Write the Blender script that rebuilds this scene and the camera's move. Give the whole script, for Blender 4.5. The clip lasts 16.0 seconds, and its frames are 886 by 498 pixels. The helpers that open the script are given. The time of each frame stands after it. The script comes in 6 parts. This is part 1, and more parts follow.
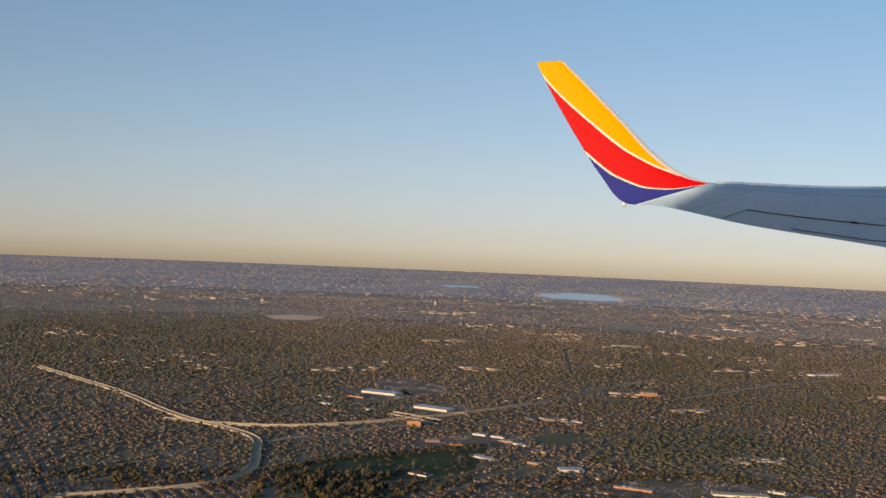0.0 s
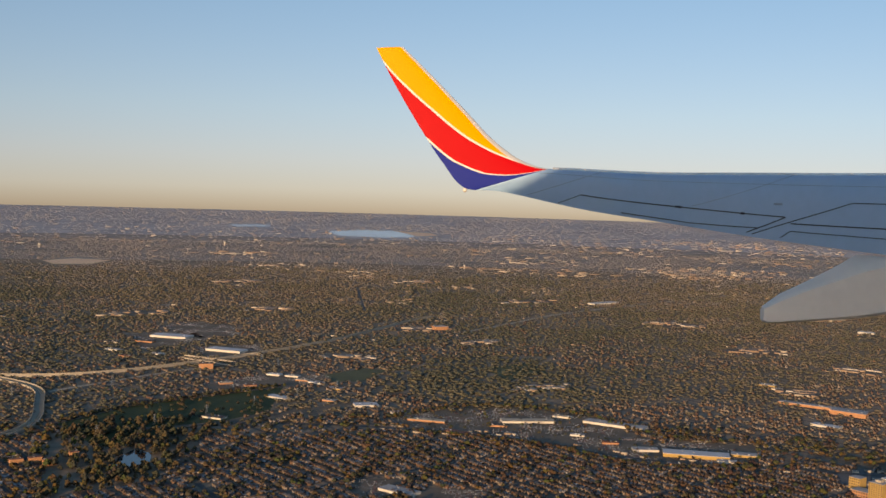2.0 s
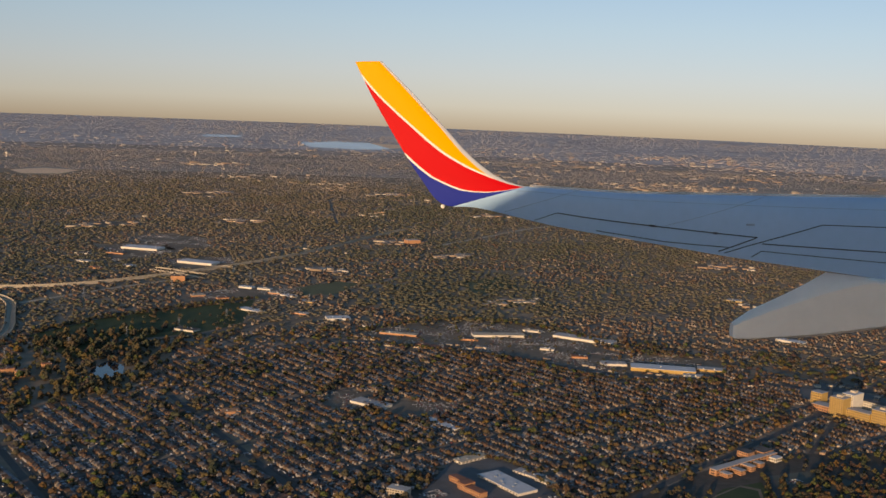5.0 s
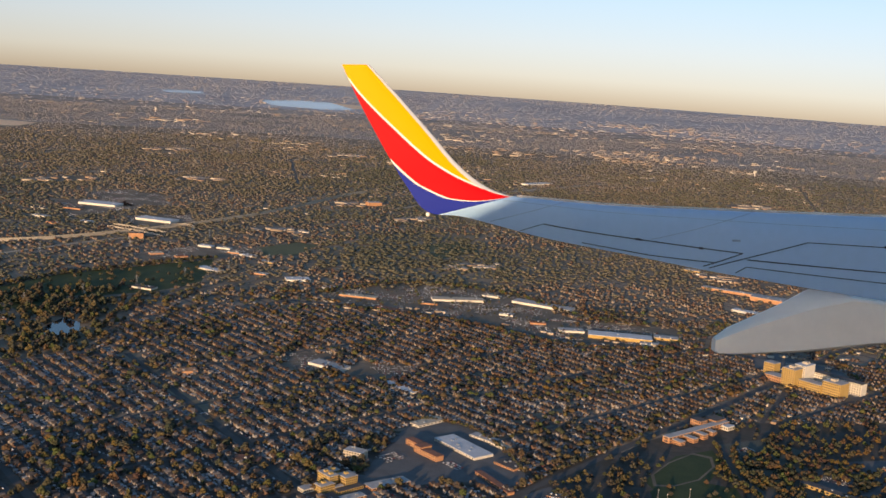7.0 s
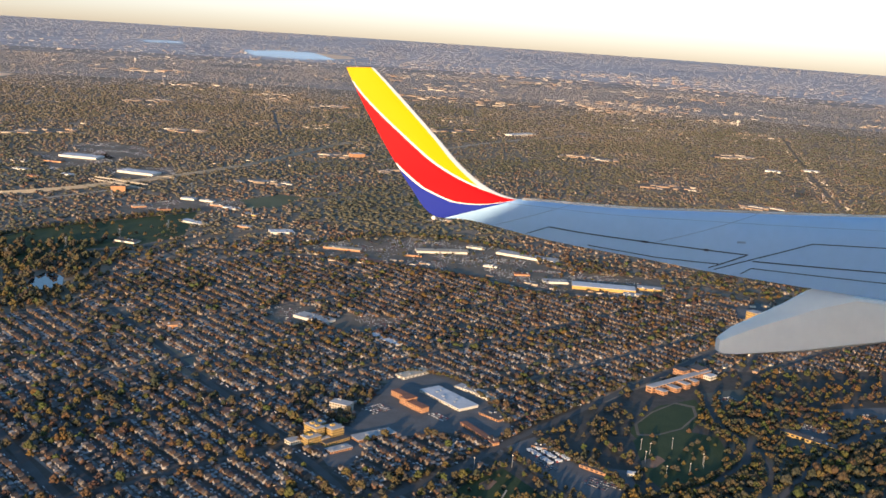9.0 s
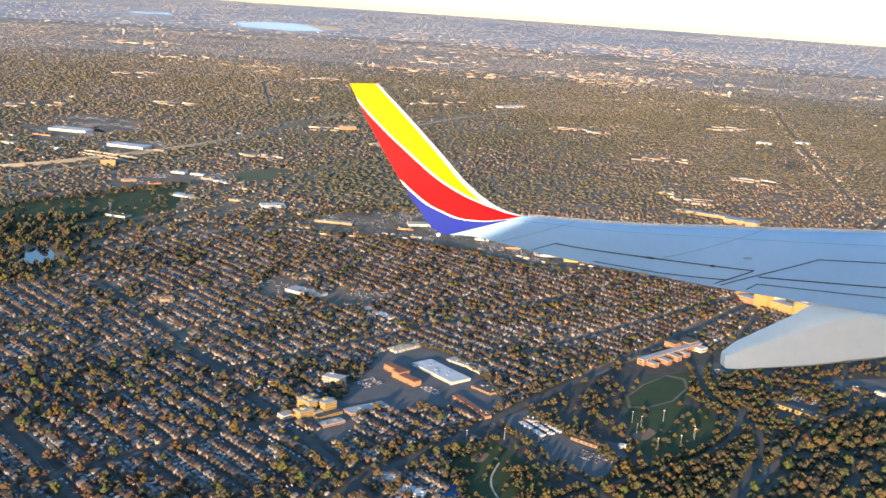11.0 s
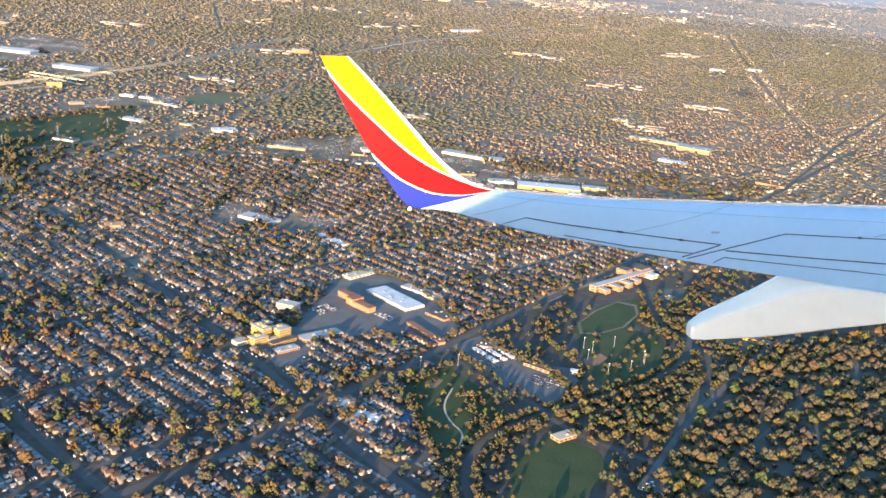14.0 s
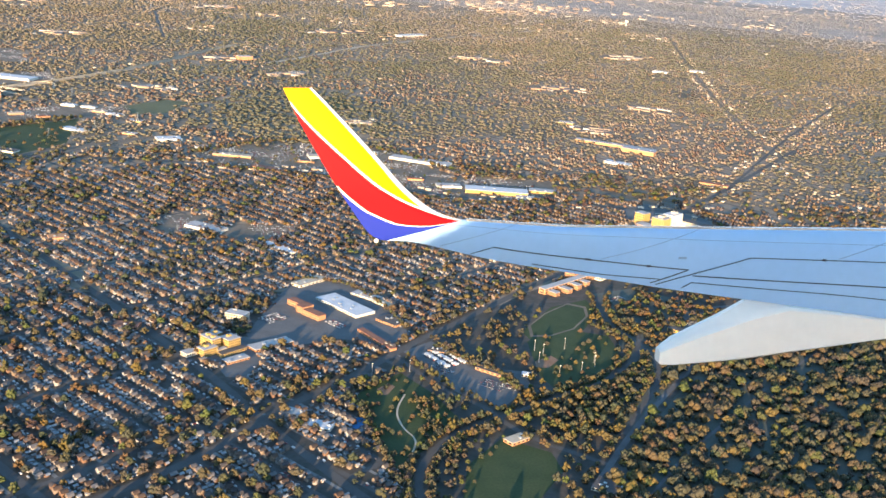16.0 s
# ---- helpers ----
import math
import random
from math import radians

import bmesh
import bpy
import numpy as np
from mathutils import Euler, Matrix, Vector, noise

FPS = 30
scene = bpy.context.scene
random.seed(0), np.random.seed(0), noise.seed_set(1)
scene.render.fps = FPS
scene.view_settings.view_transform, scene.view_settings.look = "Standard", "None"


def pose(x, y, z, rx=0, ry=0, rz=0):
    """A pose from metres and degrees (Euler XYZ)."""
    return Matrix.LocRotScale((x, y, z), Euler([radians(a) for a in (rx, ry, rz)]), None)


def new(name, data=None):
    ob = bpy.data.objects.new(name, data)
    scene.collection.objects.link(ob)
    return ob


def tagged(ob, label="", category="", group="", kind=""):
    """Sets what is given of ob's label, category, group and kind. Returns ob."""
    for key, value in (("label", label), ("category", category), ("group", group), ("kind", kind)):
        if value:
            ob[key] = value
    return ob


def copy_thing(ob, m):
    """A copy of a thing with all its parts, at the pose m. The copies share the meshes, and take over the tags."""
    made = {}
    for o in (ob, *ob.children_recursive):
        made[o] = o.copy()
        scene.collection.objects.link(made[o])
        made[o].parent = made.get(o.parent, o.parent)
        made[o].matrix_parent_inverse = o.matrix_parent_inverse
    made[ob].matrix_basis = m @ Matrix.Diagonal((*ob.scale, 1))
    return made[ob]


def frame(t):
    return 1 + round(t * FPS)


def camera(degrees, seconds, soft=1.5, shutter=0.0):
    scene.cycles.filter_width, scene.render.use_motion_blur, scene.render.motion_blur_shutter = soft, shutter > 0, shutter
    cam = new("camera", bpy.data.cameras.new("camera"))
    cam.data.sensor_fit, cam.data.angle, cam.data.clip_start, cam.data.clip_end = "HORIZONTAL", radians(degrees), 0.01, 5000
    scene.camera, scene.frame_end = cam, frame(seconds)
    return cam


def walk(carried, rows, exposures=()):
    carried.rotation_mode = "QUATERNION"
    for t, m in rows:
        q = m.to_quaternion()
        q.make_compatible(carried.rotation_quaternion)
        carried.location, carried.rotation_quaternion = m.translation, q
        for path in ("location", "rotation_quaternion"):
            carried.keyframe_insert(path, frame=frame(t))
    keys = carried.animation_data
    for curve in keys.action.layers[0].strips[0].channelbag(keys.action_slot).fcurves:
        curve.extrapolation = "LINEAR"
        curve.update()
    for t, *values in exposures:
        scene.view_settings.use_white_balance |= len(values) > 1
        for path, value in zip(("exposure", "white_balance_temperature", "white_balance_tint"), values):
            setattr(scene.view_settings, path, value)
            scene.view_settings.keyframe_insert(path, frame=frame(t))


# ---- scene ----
cam = camera(44.4, 16.0, soft=1.6)
walk(cam, [
    (0.0, pose(1.257, -0.300, 119.429, 89.766, -2.408, 6.774)),
    (0.5, pose(1.052, -0.472, 119.493, 87.568, -0.169, 7.414)),
    (0.6, pose(0.908, -0.496, 119.593, 86.971, -0.002, 2.706)),
    (1.0, pose(0.820, -0.511, 119.655, 86.604, 0.101, -0.179)),
    (1.5, pose(0.680, -0.491, 119.857, 86.201, -0.723, -2.037)),
    (2.0, pose(0.541, -0.470, 120.040, 86.852, -1.710, -4.272)),
    (2.5, pose(0.658, -0.430, 120.265, 86.653, -0.414, -3.144)),
    (3.0, pose(0.318, -0.317, 120.419, 87.935, -0.293, -4.472)),
    (3.5, pose(0.207, -0.309, 120.615, 88.172, -0.241, -5.320)),
    (4.0, pose(0.129, -0.255, 120.806, 87.789, -0.265, -5.513)),
    (4.5, pose(0.455, -0.536, 121.134, 83.885, -1.627, -5.134)),
    (7.0, pose(0.116, -0.190, 121.965, 80.412, -3.974, -7.527)),
    (7.5, pose(0.085, -0.197, 122.101, 79.533, -3.870, -7.722)),
    (8.0, pose(0.019, -0.137, 122.243, 79.147, -3.954, -7.843)),
    (8.5, pose(-0.053, -0.057, 122.400, 78.730, -3.765, -8.005)),
    (9.0, pose(-0.196, 0.010, 122.618, 77.862, -3.848, -8.439)),
    (11.5, pose(-0.412, 0.288, 123.302, 76.184, -3.553, -9.239)),
    (12.0, pose(-0.472, 0.297, 123.465, 75.750, -3.197, -9.649)),
    (12.5, pose(-0.511, 0.372, 123.544, 74.977, -3.901, -10.282)),
    (13.0, pose(-0.589, 0.303, 123.642, 73.640, -5.305, -11.720)),
    (13.5, pose(-0.629, 0.489, 123.644, 72.706, -4.695, -11.043)),
    (14.0, pose(-0.613, 0.472, 123.746, 72.638, -4.602, -11.242)),
    (14.5, pose(-0.651, 0.512, 123.810, 73.739, -4.549, -12.283)),
    (15.0, pose(-0.667, 0.594, 123.872, 74.410, -4.367, -13.016)),
    (15.5, pose(-0.720, 0.545, 124.000, 74.310, -4.574, -13.429)),
    (16.0, pose(-0.814, 0.791, 124.007, 73.095, -4.316, -14.179)),
], exposures=[(0, 0.0, 7100, 16), (3.9, -0.03, 7100, 16), (4.5, -0.12, 7100, 16), (7, 0.32, 6800, 16), (9, 0.82, 6400, 13), (11.5, 1.5, 6450, 10), (13, 1.69, 6450, 9), (14, 1.95, 6450, 9), (15, 1.74, 6450, 9), (16, 1.8, 6450, 9)])

# ---- world and sun ----
SUN_AZ = math.atan2(-0.45, -0.88)      # low sun behind the aircraft
SUN_EL = radians(7.5)
world = bpy.data.worlds.new("sky")
scene.world = world
world.use_nodes = True
wn = world.node_tree.nodes
sky = wn.new("ShaderNodeTexSky")
sky.sky_type = "NISHITA"
sky.sun_disc = False
sky.sun_elevation = SUN_EL
sky.sun_rotation = SUN_AZ
sky.altitude = 800
sky.air_density, sky.dust_density, sky.ozone_density = 1.0, 1.6, 1.4
lower = wn.new("ShaderNodeVectorMath")      # the sky's rim meets the rim of the land
lower.inputs[1].default_value = (0, 0, 0.055)
aim = wn.new("ShaderNodeTexCoord")
world.node_tree.links.new(aim.outputs["Generated"], lower.inputs[0])
world.node_tree.links.new(lower.outputs[0], sky.inputs[0])
rise = wn.new("ShaderNodeSeparateXYZ")      # evening air: rosier low down, clearer blue higher up
world.node_tree.links.new(aim.outputs["Generated"], rise.inputs[0])
grade = wn.new("ShaderNodeValToRGB")
lift = wn.new("ShaderNodeMath")             # the rim of the sky lies a little below eye level
lift.inputs[1].default_value = 0.05
steps = [(0.02, (0.62, 0.53, 0.68)), (0.034, (0.76, 0.66, 0.83)), (0.046, (0.87, 0.77, 0.96)), (0.075, (0.92, 0.83, 1.01)), (0.12, (0.92, 0.9, 1.04)), (0.4, (0.74, 1.04, 1.18))]
for i, (at, shade) in enumerate(steps):
    e = grade.color_ramp.elements[i] if i < 2 else grade.color_ramp.elements.new(at)
    e.position, e.color = at, (*shade, 1)
world.node_tree.links.new(rise.outputs[2], lift.inputs[0])
world.node_tree.links.new(lift.outputs[0], grade.inputs[0])
haze = wn.new("ShaderNodeVectorMath")
haze.operation = "MULTIPLY"
world.node_tree.links.new(grade.outputs[0], haze.inputs[1])
world.node_tree.links.new(sky.outputs[0], haze.inputs[0])
world.node_tree.links.new(haze.outputs[0], wn["Background"].inputs[0])
wn["Background"].inputs[1].default_value = 0.165
sun = new("sun", bpy.data.lights.new("sun", "SUN"))
sun.data.energy, sun.data.angle, sun.data.color = 4.8, radians(0.5), (1.0, 0.7, 0.4)
to_sun = Vector((math.sin(SUN_AZ) * math.cos(SUN_EL), math.cos(SUN_AZ) * math.cos(SUN_EL), math.sin(SUN_EL)))
sun.matrix_world = Matrix.Translation((-60, -120, 200)) @ to_sun.to_track_quat("Z", "Y").to_matrix().to_4x4()

rng = np.random.default_rng(7)


# ---- materials ----
def material(name, ramp, scale=0.3, rough=0.85, metal=0.0, bump=0.0, bump_scale=2.0, island=False, each=False, spec=0.3, vary=1.0, tone=False):
    """Colours of a ramp chosen by noise, by island or by object, with a second, finer variation."""
    m = bpy.data.materials.new(name)
    m.use_nodes = True
    nt = m.node_tree
    n, l = nt.nodes, nt.links
    b = n["Principled BSDF"]
    b.inputs["Roughness"].default_value = rough
    b.inputs["Metallic"].default_value = metal
    b.inputs["Specular IOR Level"].default_value = spec
    geo = n.new("ShaderNodeNewGeometry")
    noise_a = n.new("ShaderNodeTexNoise")
    noise_a.inputs["Scale"].default_value = scale
    noise_a.inputs["Detail"].default_value = 5
    l.new(geo.outputs["Position"], noise_a.inputs["Vector"])
    r = n.new("ShaderNodeValToRGB")
    els = r.color_ramp.elements
    lo, hi = (0.0, 1.0) if (island or each or tone) else (0.3, 0.7)
    for i, c in enumerate(ramp):
        p = lo + (hi - lo) * (i / max(1, len(ramp) - 1))
        e = els[i] if i < 2 else els.new(p)
        e.position, e.color = p, (*c, 1)
    if island:
        l.new(geo.outputs["Random Per Island"], r.inputs[0])
        r.color_ramp.interpolation = "CONSTANT" if len(ramp) > 3 else "LINEAR"
    elif tone:
        at = n.new("ShaderNodeAttribute")
        at.attribute_name = "tone"
        l.new(at.outputs["Fac"], r.inputs[0])
    elif each:
        ob = n.new("ShaderNodeObjectInfo")
        l.new(ob.outputs["Random"], r.inputs[0])
    else:
        l.new(noise_a.outputs["Fac"], r.inputs[0])
    fine = n.new("ShaderNodeTexNoise")
    fine.inputs["Scale"].default_value = bump_scale
    fine.inputs["Detail"].default_value = 4
    l.new(geo.outputs["Position"], fine.inputs["Vector"])
    mr = n.new("ShaderNodeMapRange")
    mr.inputs["From Min"].default_value, mr.inputs["From Max"].default_value = 0.3, 0.7
    mr.inputs["To Min"].default_value, mr.inputs["To Max"].default_value = 1 - 0.22 * vary, 1 + 0.2 * vary
    l.new(fine.outputs["Fac"], mr.inputs["Value"])
    mul = n.new("ShaderNodeVectorMath")
    mul.operation = "SCALE"
    l.new(r.outputs[0], mul.inputs[0])
    l.new(mr.outputs[0], mul.inputs["Scale"])
    l.new(mul.outputs[0], b.inputs["Base Color"])
    if bump:
        bp = n.new("ShaderNodeBump")
        bp.inputs["Strength"].default_value = bump
        bp.inputs["Distance"].default_value = 0.05
        l.new(fine.outputs["Fac"], bp.inputs["Height"])
        l.new(bp.outputs[0], b.inputs["Normal"])
    return m


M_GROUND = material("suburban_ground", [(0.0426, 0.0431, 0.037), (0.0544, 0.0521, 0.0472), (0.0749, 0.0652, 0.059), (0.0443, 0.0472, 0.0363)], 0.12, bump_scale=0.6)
# haze is put into these land colours: paler and greyer ring by ring
M_MID_LAND = material("haze_tinted_mid_land", [(0.121, 0.103, 0.0732), (0.178, 0.142, 0.104), (0.25, 0.193, 0.145), (0.157, 0.139, 0.0946)], 0.018, bump_scale=0.25)
M_OUTER_LAND = material("haze_tinted_outer_land", [(0.173, 0.162, 0.148), (0.239, 0.216, 0.2), (0.318, 0.276, 0.253), (0.218, 0.208, 0.187)], 0.009, bump_scale=0.08)
M_FAR_LAND = material("haze_pale_far_land", [(0.254, 0.254, 0.281), (0.333, 0.33, 0.363), (0.414, 0.394, 0.412), (0.294, 0.295, 0.33)], 0.004, bump_scale=0.02)
M_WALL_EACH = material("house_wall", [(0.465, 0.435, 0.375), (0.225, 0.12, 0.075), (0.525, 0.51, 0.48), (0.3, 0.203, 0.135), (0.495, 0.473, 0.435), (0.21, 0.128, 0.09)], each=True, bump_scale=4)
M_ROOF_EACH = material("shingle_roof", [(0.078, 0.0808, 0.0872), (0.12, 0.108, 0.102), (0.18, 0.18, 0.186), (0.0896, 0.072, 0.06), (0.108, 0.111, 0.12)], each=True, bump_scale=6, vary=0.6)
M_TREE_EACH = material("budding_leaves", [(0.122, 0.108, 0.0281), (0.0975, 0.0735, 0.0422), (0.0853, 0.0994, 0.0281), (0.0893, 0.0675, 0.0422), (0.125, 0.095, 0.0328), (0.0934, 0.0536, 0.0375)], each=True, bump_scale=5, rough=0.95)
M_CAR_EACH = material("car_body_paint", [(0.6, 0.6, 0.62), (0.06, 0.06, 0.07), (0.3, 0.04, 0.04), (0.35, 0.36, 0.38), (0.7, 0.7, 0.7)], each=True, rough=0.3, spec=0.5)
M_TYRE = material("tyre_rubber", [(0.02, 0.02, 0.02), (0.03, 0.03, 0.03)], 3)
# lawn shade is put into this colour, hence far darker than M_MEADOW
M_GRASS = material("shade_dark_mown_grass", [(0.024, 0.044, 0.014), (0.034, 0.054, 0.018), (0.042, 0.06, 0.022)], 0.15, bump_scale=1.5)
M_MEADOW = material("spring_meadow", [(0.075, 0.085, 0.045), (0.095, 0.105, 0.055), (0.11, 0.115, 0.06)], 0.05, bump_scale=0.8)
M_LITTER = material("forest_floor_litter", [(0.06, 0.0775, 0.0675), (0.09, 0.0975, 0.0864), (0.072, 0.09, 0.0743)], 0.1)
M_ASPHALT = material("asphalt", [(0.0704, 0.0695, 0.0712), (0.0929, 0.0909, 0.0915)], 0.2, bump_scale=2, vary=0.5)
M_YARD = material("worn_brown_yard", [(0.1, 0.088, 0.072), (0.14, 0.118, 0.094), (0.19, 0.155, 0.12)], 0.08, bump_scale=0.5, vary=0.6)
M_ALLEY = material("worn_alley_concrete", [(0.13, 0.13, 0.13), (0.19, 0.188, 0.185), (0.16, 0.158, 0.155)], 0.15, bump_scale=1.5)
M_LOT = material("parking_asphalt", [(0.0945, 0.0966, 0.102), (0.128, 0.13, 0.138)], 0.2, bump_scale=1.5, vary=0.5)
M_CONCRETE = material("pale_concrete", [(0.38, 0.33, 0.26), (0.46, 0.4, 0.32)], 0.1, bump_scale=1, vary=0.4)
M_SAND = material("bare_sand", [(0.72, 0.5, 0.32), (0.8, 0.58, 0.4)], 0.02, bump_scale=0.2)
M_CLAY = material("infield_clay", [(0.2, 0.12, 0.08), (0.25, 0.15, 0.1)], 0.3)
M_WATER = material("still_water", [(0.02, 0.03, 0.04), (0.03, 0.04, 0.05)], 0.01, rough=0.06, spec=0.5)
# the pale reflected sky is painted into this water's base colour
M_LAKE = material("sky_pale_water", [(0.48, 0.42, 0.396), (0.54, 0.468, 0.444)], 0.006, rough=0.24, spec=0.5, vary=0.2)
M_COURT = material("blue_court_paint", [(0.03, 0.13, 0.3), (0.04, 0.16, 0.36)], 0.3)
M_WALLS = material("house_walls", [(0.27, 0.257, 0.254), (0.158, 0.0918, 0.0629), (0.205, 0.161, 0.131), (0.303, 0.282, 0.279), (0.146, 0.0877, 0.0629), (0.178, 0.134, 0.102), (0.228, 0.203, 0.188), (0.12, 0.0719, 0.0544), (0.184, 0.139, 0.114), (0.135, 0.0918, 0.0683)], island=True, bump_scale=3)
M_WALLS_MIXED = material("mixed_house_walls", [(0.241, 0.183, 0.136), (0.133, 0.0786, 0.0535), (0.184, 0.131, 0.0933), (0.279, 0.229, 0.187), (0.158, 0.0977, 0.0645), (0.127, 0.0847, 0.0609), (0.216, 0.144, 0.0933)], island=True, bump_scale=3)
M_ROOFS = material("shingle_roofs", [(0.0706, 0.0617, 0.0638), (0.102, 0.0856, 0.0777), (0.127, 0.113, 0.111), (0.0706, 0.048, 0.0388), (0.166, 0.151, 0.149), (0.0551, 0.048, 0.0484), (0.113, 0.0719, 0.0526), (0.0953, 0.0836, 0.0831)], island=True, bump_scale=4, vary=0.6)
M_SHED_ROOFS = material("pale_shed_roofs", [(0.275, 0.282, 0.295), (0.105, 0.105, 0.111), (0.326, 0.326, 0.334), (0.157, 0.15, 0.15), (0.235, 0.242, 0.261), (0.0784, 0.0719, 0.0719)], island=True, bump_scale=4, vary=0.6)
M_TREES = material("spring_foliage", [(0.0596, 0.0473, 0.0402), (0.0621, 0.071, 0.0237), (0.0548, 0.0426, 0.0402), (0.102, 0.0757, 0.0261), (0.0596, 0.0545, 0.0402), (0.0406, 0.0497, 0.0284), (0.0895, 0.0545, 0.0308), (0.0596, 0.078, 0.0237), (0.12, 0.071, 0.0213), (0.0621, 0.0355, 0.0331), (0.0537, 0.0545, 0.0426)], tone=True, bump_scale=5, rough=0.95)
# far tree colours lightened for haze, more in each farther ring
M_FAR_TREES = material("hazed_bare_woodland", [(0.0817, 0.089, 0.064), (0.108, 0.104, 0.0766), (0.131, 0.116, 0.0875), (0.157, 0.131, 0.0984), (0.178, 0.142, 0.108), (0.131, 0.129, 0.086)], tone=True, bump_scale=0.5, rough=0.95)
M_DISTANT_TREES = material("haze_pale_distant_woodland", [(0.147, 0.142, 0.137), (0.191, 0.179, 0.172), (0.241, 0.217, 0.207), (0.275, 0.244, 0.232)], tone=True, bump_scale=0.1, rough=0.95)
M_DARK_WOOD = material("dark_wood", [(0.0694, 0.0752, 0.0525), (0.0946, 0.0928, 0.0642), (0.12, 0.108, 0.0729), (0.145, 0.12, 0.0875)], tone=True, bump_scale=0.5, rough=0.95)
M_HAZE_WOOD = material("haze_pale_woodland", [(0.334, 0.317, 0.32), (0.298, 0.288, 0.301), (0.363, 0.337, 0.326), (0.284, 0.278, 0.29)], tone=True, bump_scale=0.1, rough=0.95)
M_TRUNK = material("bark", [(0.06, 0.045, 0.035), (0.09, 0.07, 0.055)], 2)
M_FLATROOF = material("flat_roof_membrane", [(0.3, 0.3, 0.31), (0.4, 0.4, 0.41)], 0.3, bump_scale=1, vary=0.4)
M_WHITEROOF = material("white_roof_membrane", [(0.42, 0.46, 0.52), (0.5, 0.53, 0.58)], 0.2, bump_scale=0.8, vary=0.4)
M_DARKROOF = material("dark_tar_roof", [(0.07, 0.065, 0.065), (0.11, 0.1, 0.1)], 0.3)
M_REDROOF = material("red_brown_roof", [(0.2, 0.09, 0.06), (0.26, 0.12, 0.08)], 0.4)
M_YELLOWBRICK = material("buff_brick", [(0.416, 0.272, 0.088), (0.464, 0.312, 0.112)], 0.5, bump_scale=4, vary=0.5)
M_ORANGEBRICK = material("orange_brick", [(0.4, 0.2, 0.1), (0.48, 0.26, 0.14)], 0.5, bump_scale=4)
M_PALEWALL = material("pale_wall_panels", [(0.6, 0.55, 0.46), (0.68, 0.63, 0.55)], 0.4, bump_scale=2, vary=0.4)
M_TANWALL = material("tan_hall_walls", [(0.437, 0.359, 0.273), (0.292, 0.213, 0.146), (0.583, 0.505, 0.408), (0.331, 0.224, 0.146), (0.243, 0.194, 0.155)], island=True)
M_TANROOF = material("tan_hall_roofs", [(0.192, 0.182, 0.173), (0.269, 0.259, 0.25), (0.154, 0.144, 0.139), (0.326, 0.317, 0.307)], island=True)
M_WINDOW = material("dark_window_glass", [(0.03, 0.035, 0.045), (0.05, 0.055, 0.06)], 1, rough=0.1, spec=0.6)
M_CARS = material("car_paint", [(0.5, 0.5, 0.52), (0.06, 0.06, 0.07), (0.3, 0.31, 0.33), (0.16, 0.03, 0.03), (0.35, 0.36, 0.38), (0.6, 0.6, 0.6), (0.1, 0.1, 0.11), (0.05, 0.07, 0.14)], island=True, rough=0.3, spec=0.5)
M_STEEL = material("galvanised_steel", [(0.45, 0.45, 0.45), (0.55, 0.55, 0.54)], 2, rough=0.4, metal=0.6)
# grey paint with the sky's blue reflection put into its base colour
M_WING = material("sky_tinted_wing_paint", [(0.28, 0.46, 0.7), (0.31, 0.49, 0.72)], 0.6, rough=0.28, spec=0.4, bump_scale=9, vary=0.12)
M_FAIRING = material("pale_grey_fairing_paint", [(0.7, 0.68, 0.63), (0.74, 0.72, 0.67)], 0.8, rough=0.4, spec=0.4, bump_scale=8, vary=0.12)
M_GAP = material("dark_panel_gap", [(0.02, 0.022, 0.03), (0.03, 0.03, 0.04)], 2)
M_JOINT = material("faint_skin_joint", [(0.2, 0.28, 0.4), (0.24, 0.32, 0.44)], 2)
M_METAL = material("bare_leading_edge_metal", [(0.6, 0.6, 0.6), (0.7, 0.7, 0.7)], 2, rough=0.25, metal=0.9)
M_LENS = material("navigation_light_lens", [(0.8, 0.75, 0.65), (0.85, 0.8, 0.7)], 4, rough=0.1, spec=0.6)
M_JAMB = material("grey_window_lining", [(0.5, 0.52, 0.54), (0.58, 0.6, 0.62)], 20, bump_scale=40)
# near black: the unlit cabin's shade is put into the colour
M_JAMB_SHADE = material("cabin_shade_panel", [(0.0006, 0.0006, 0.0007), (0.001, 0.001, 0.0012)], 20, spec=0.05)


# ---- building blocks ----
def mesh_of(name, verts, faces, mats, index=None):
    me = bpy.data.meshes.new(name)
    me.from_pydata([tuple(v) for v in verts], [], [tuple(f) for f in faces])
    for m in mats if isinstance(mats, (list, tuple)) else [mats]:
        me.materials.append(m)
    if index is not None:
        me.polygons.foreach_set("material_index", np.asarray(index, dtype=np.int32))
    me.update()
    return me


def part(name, me, parent, label="", at=None):
    ob = new(name, me)
    ob.parent = parent
    if at is not None:
        ob.matrix_basis = at
    return tagged(ob, label)


def thing(name, label, category, at=None, group="", kind="", data=None):
    ob = new(name, data)
    if at is not None:
        ob.matrix_basis = at
    return tagged(ob, label, category, group, kind)


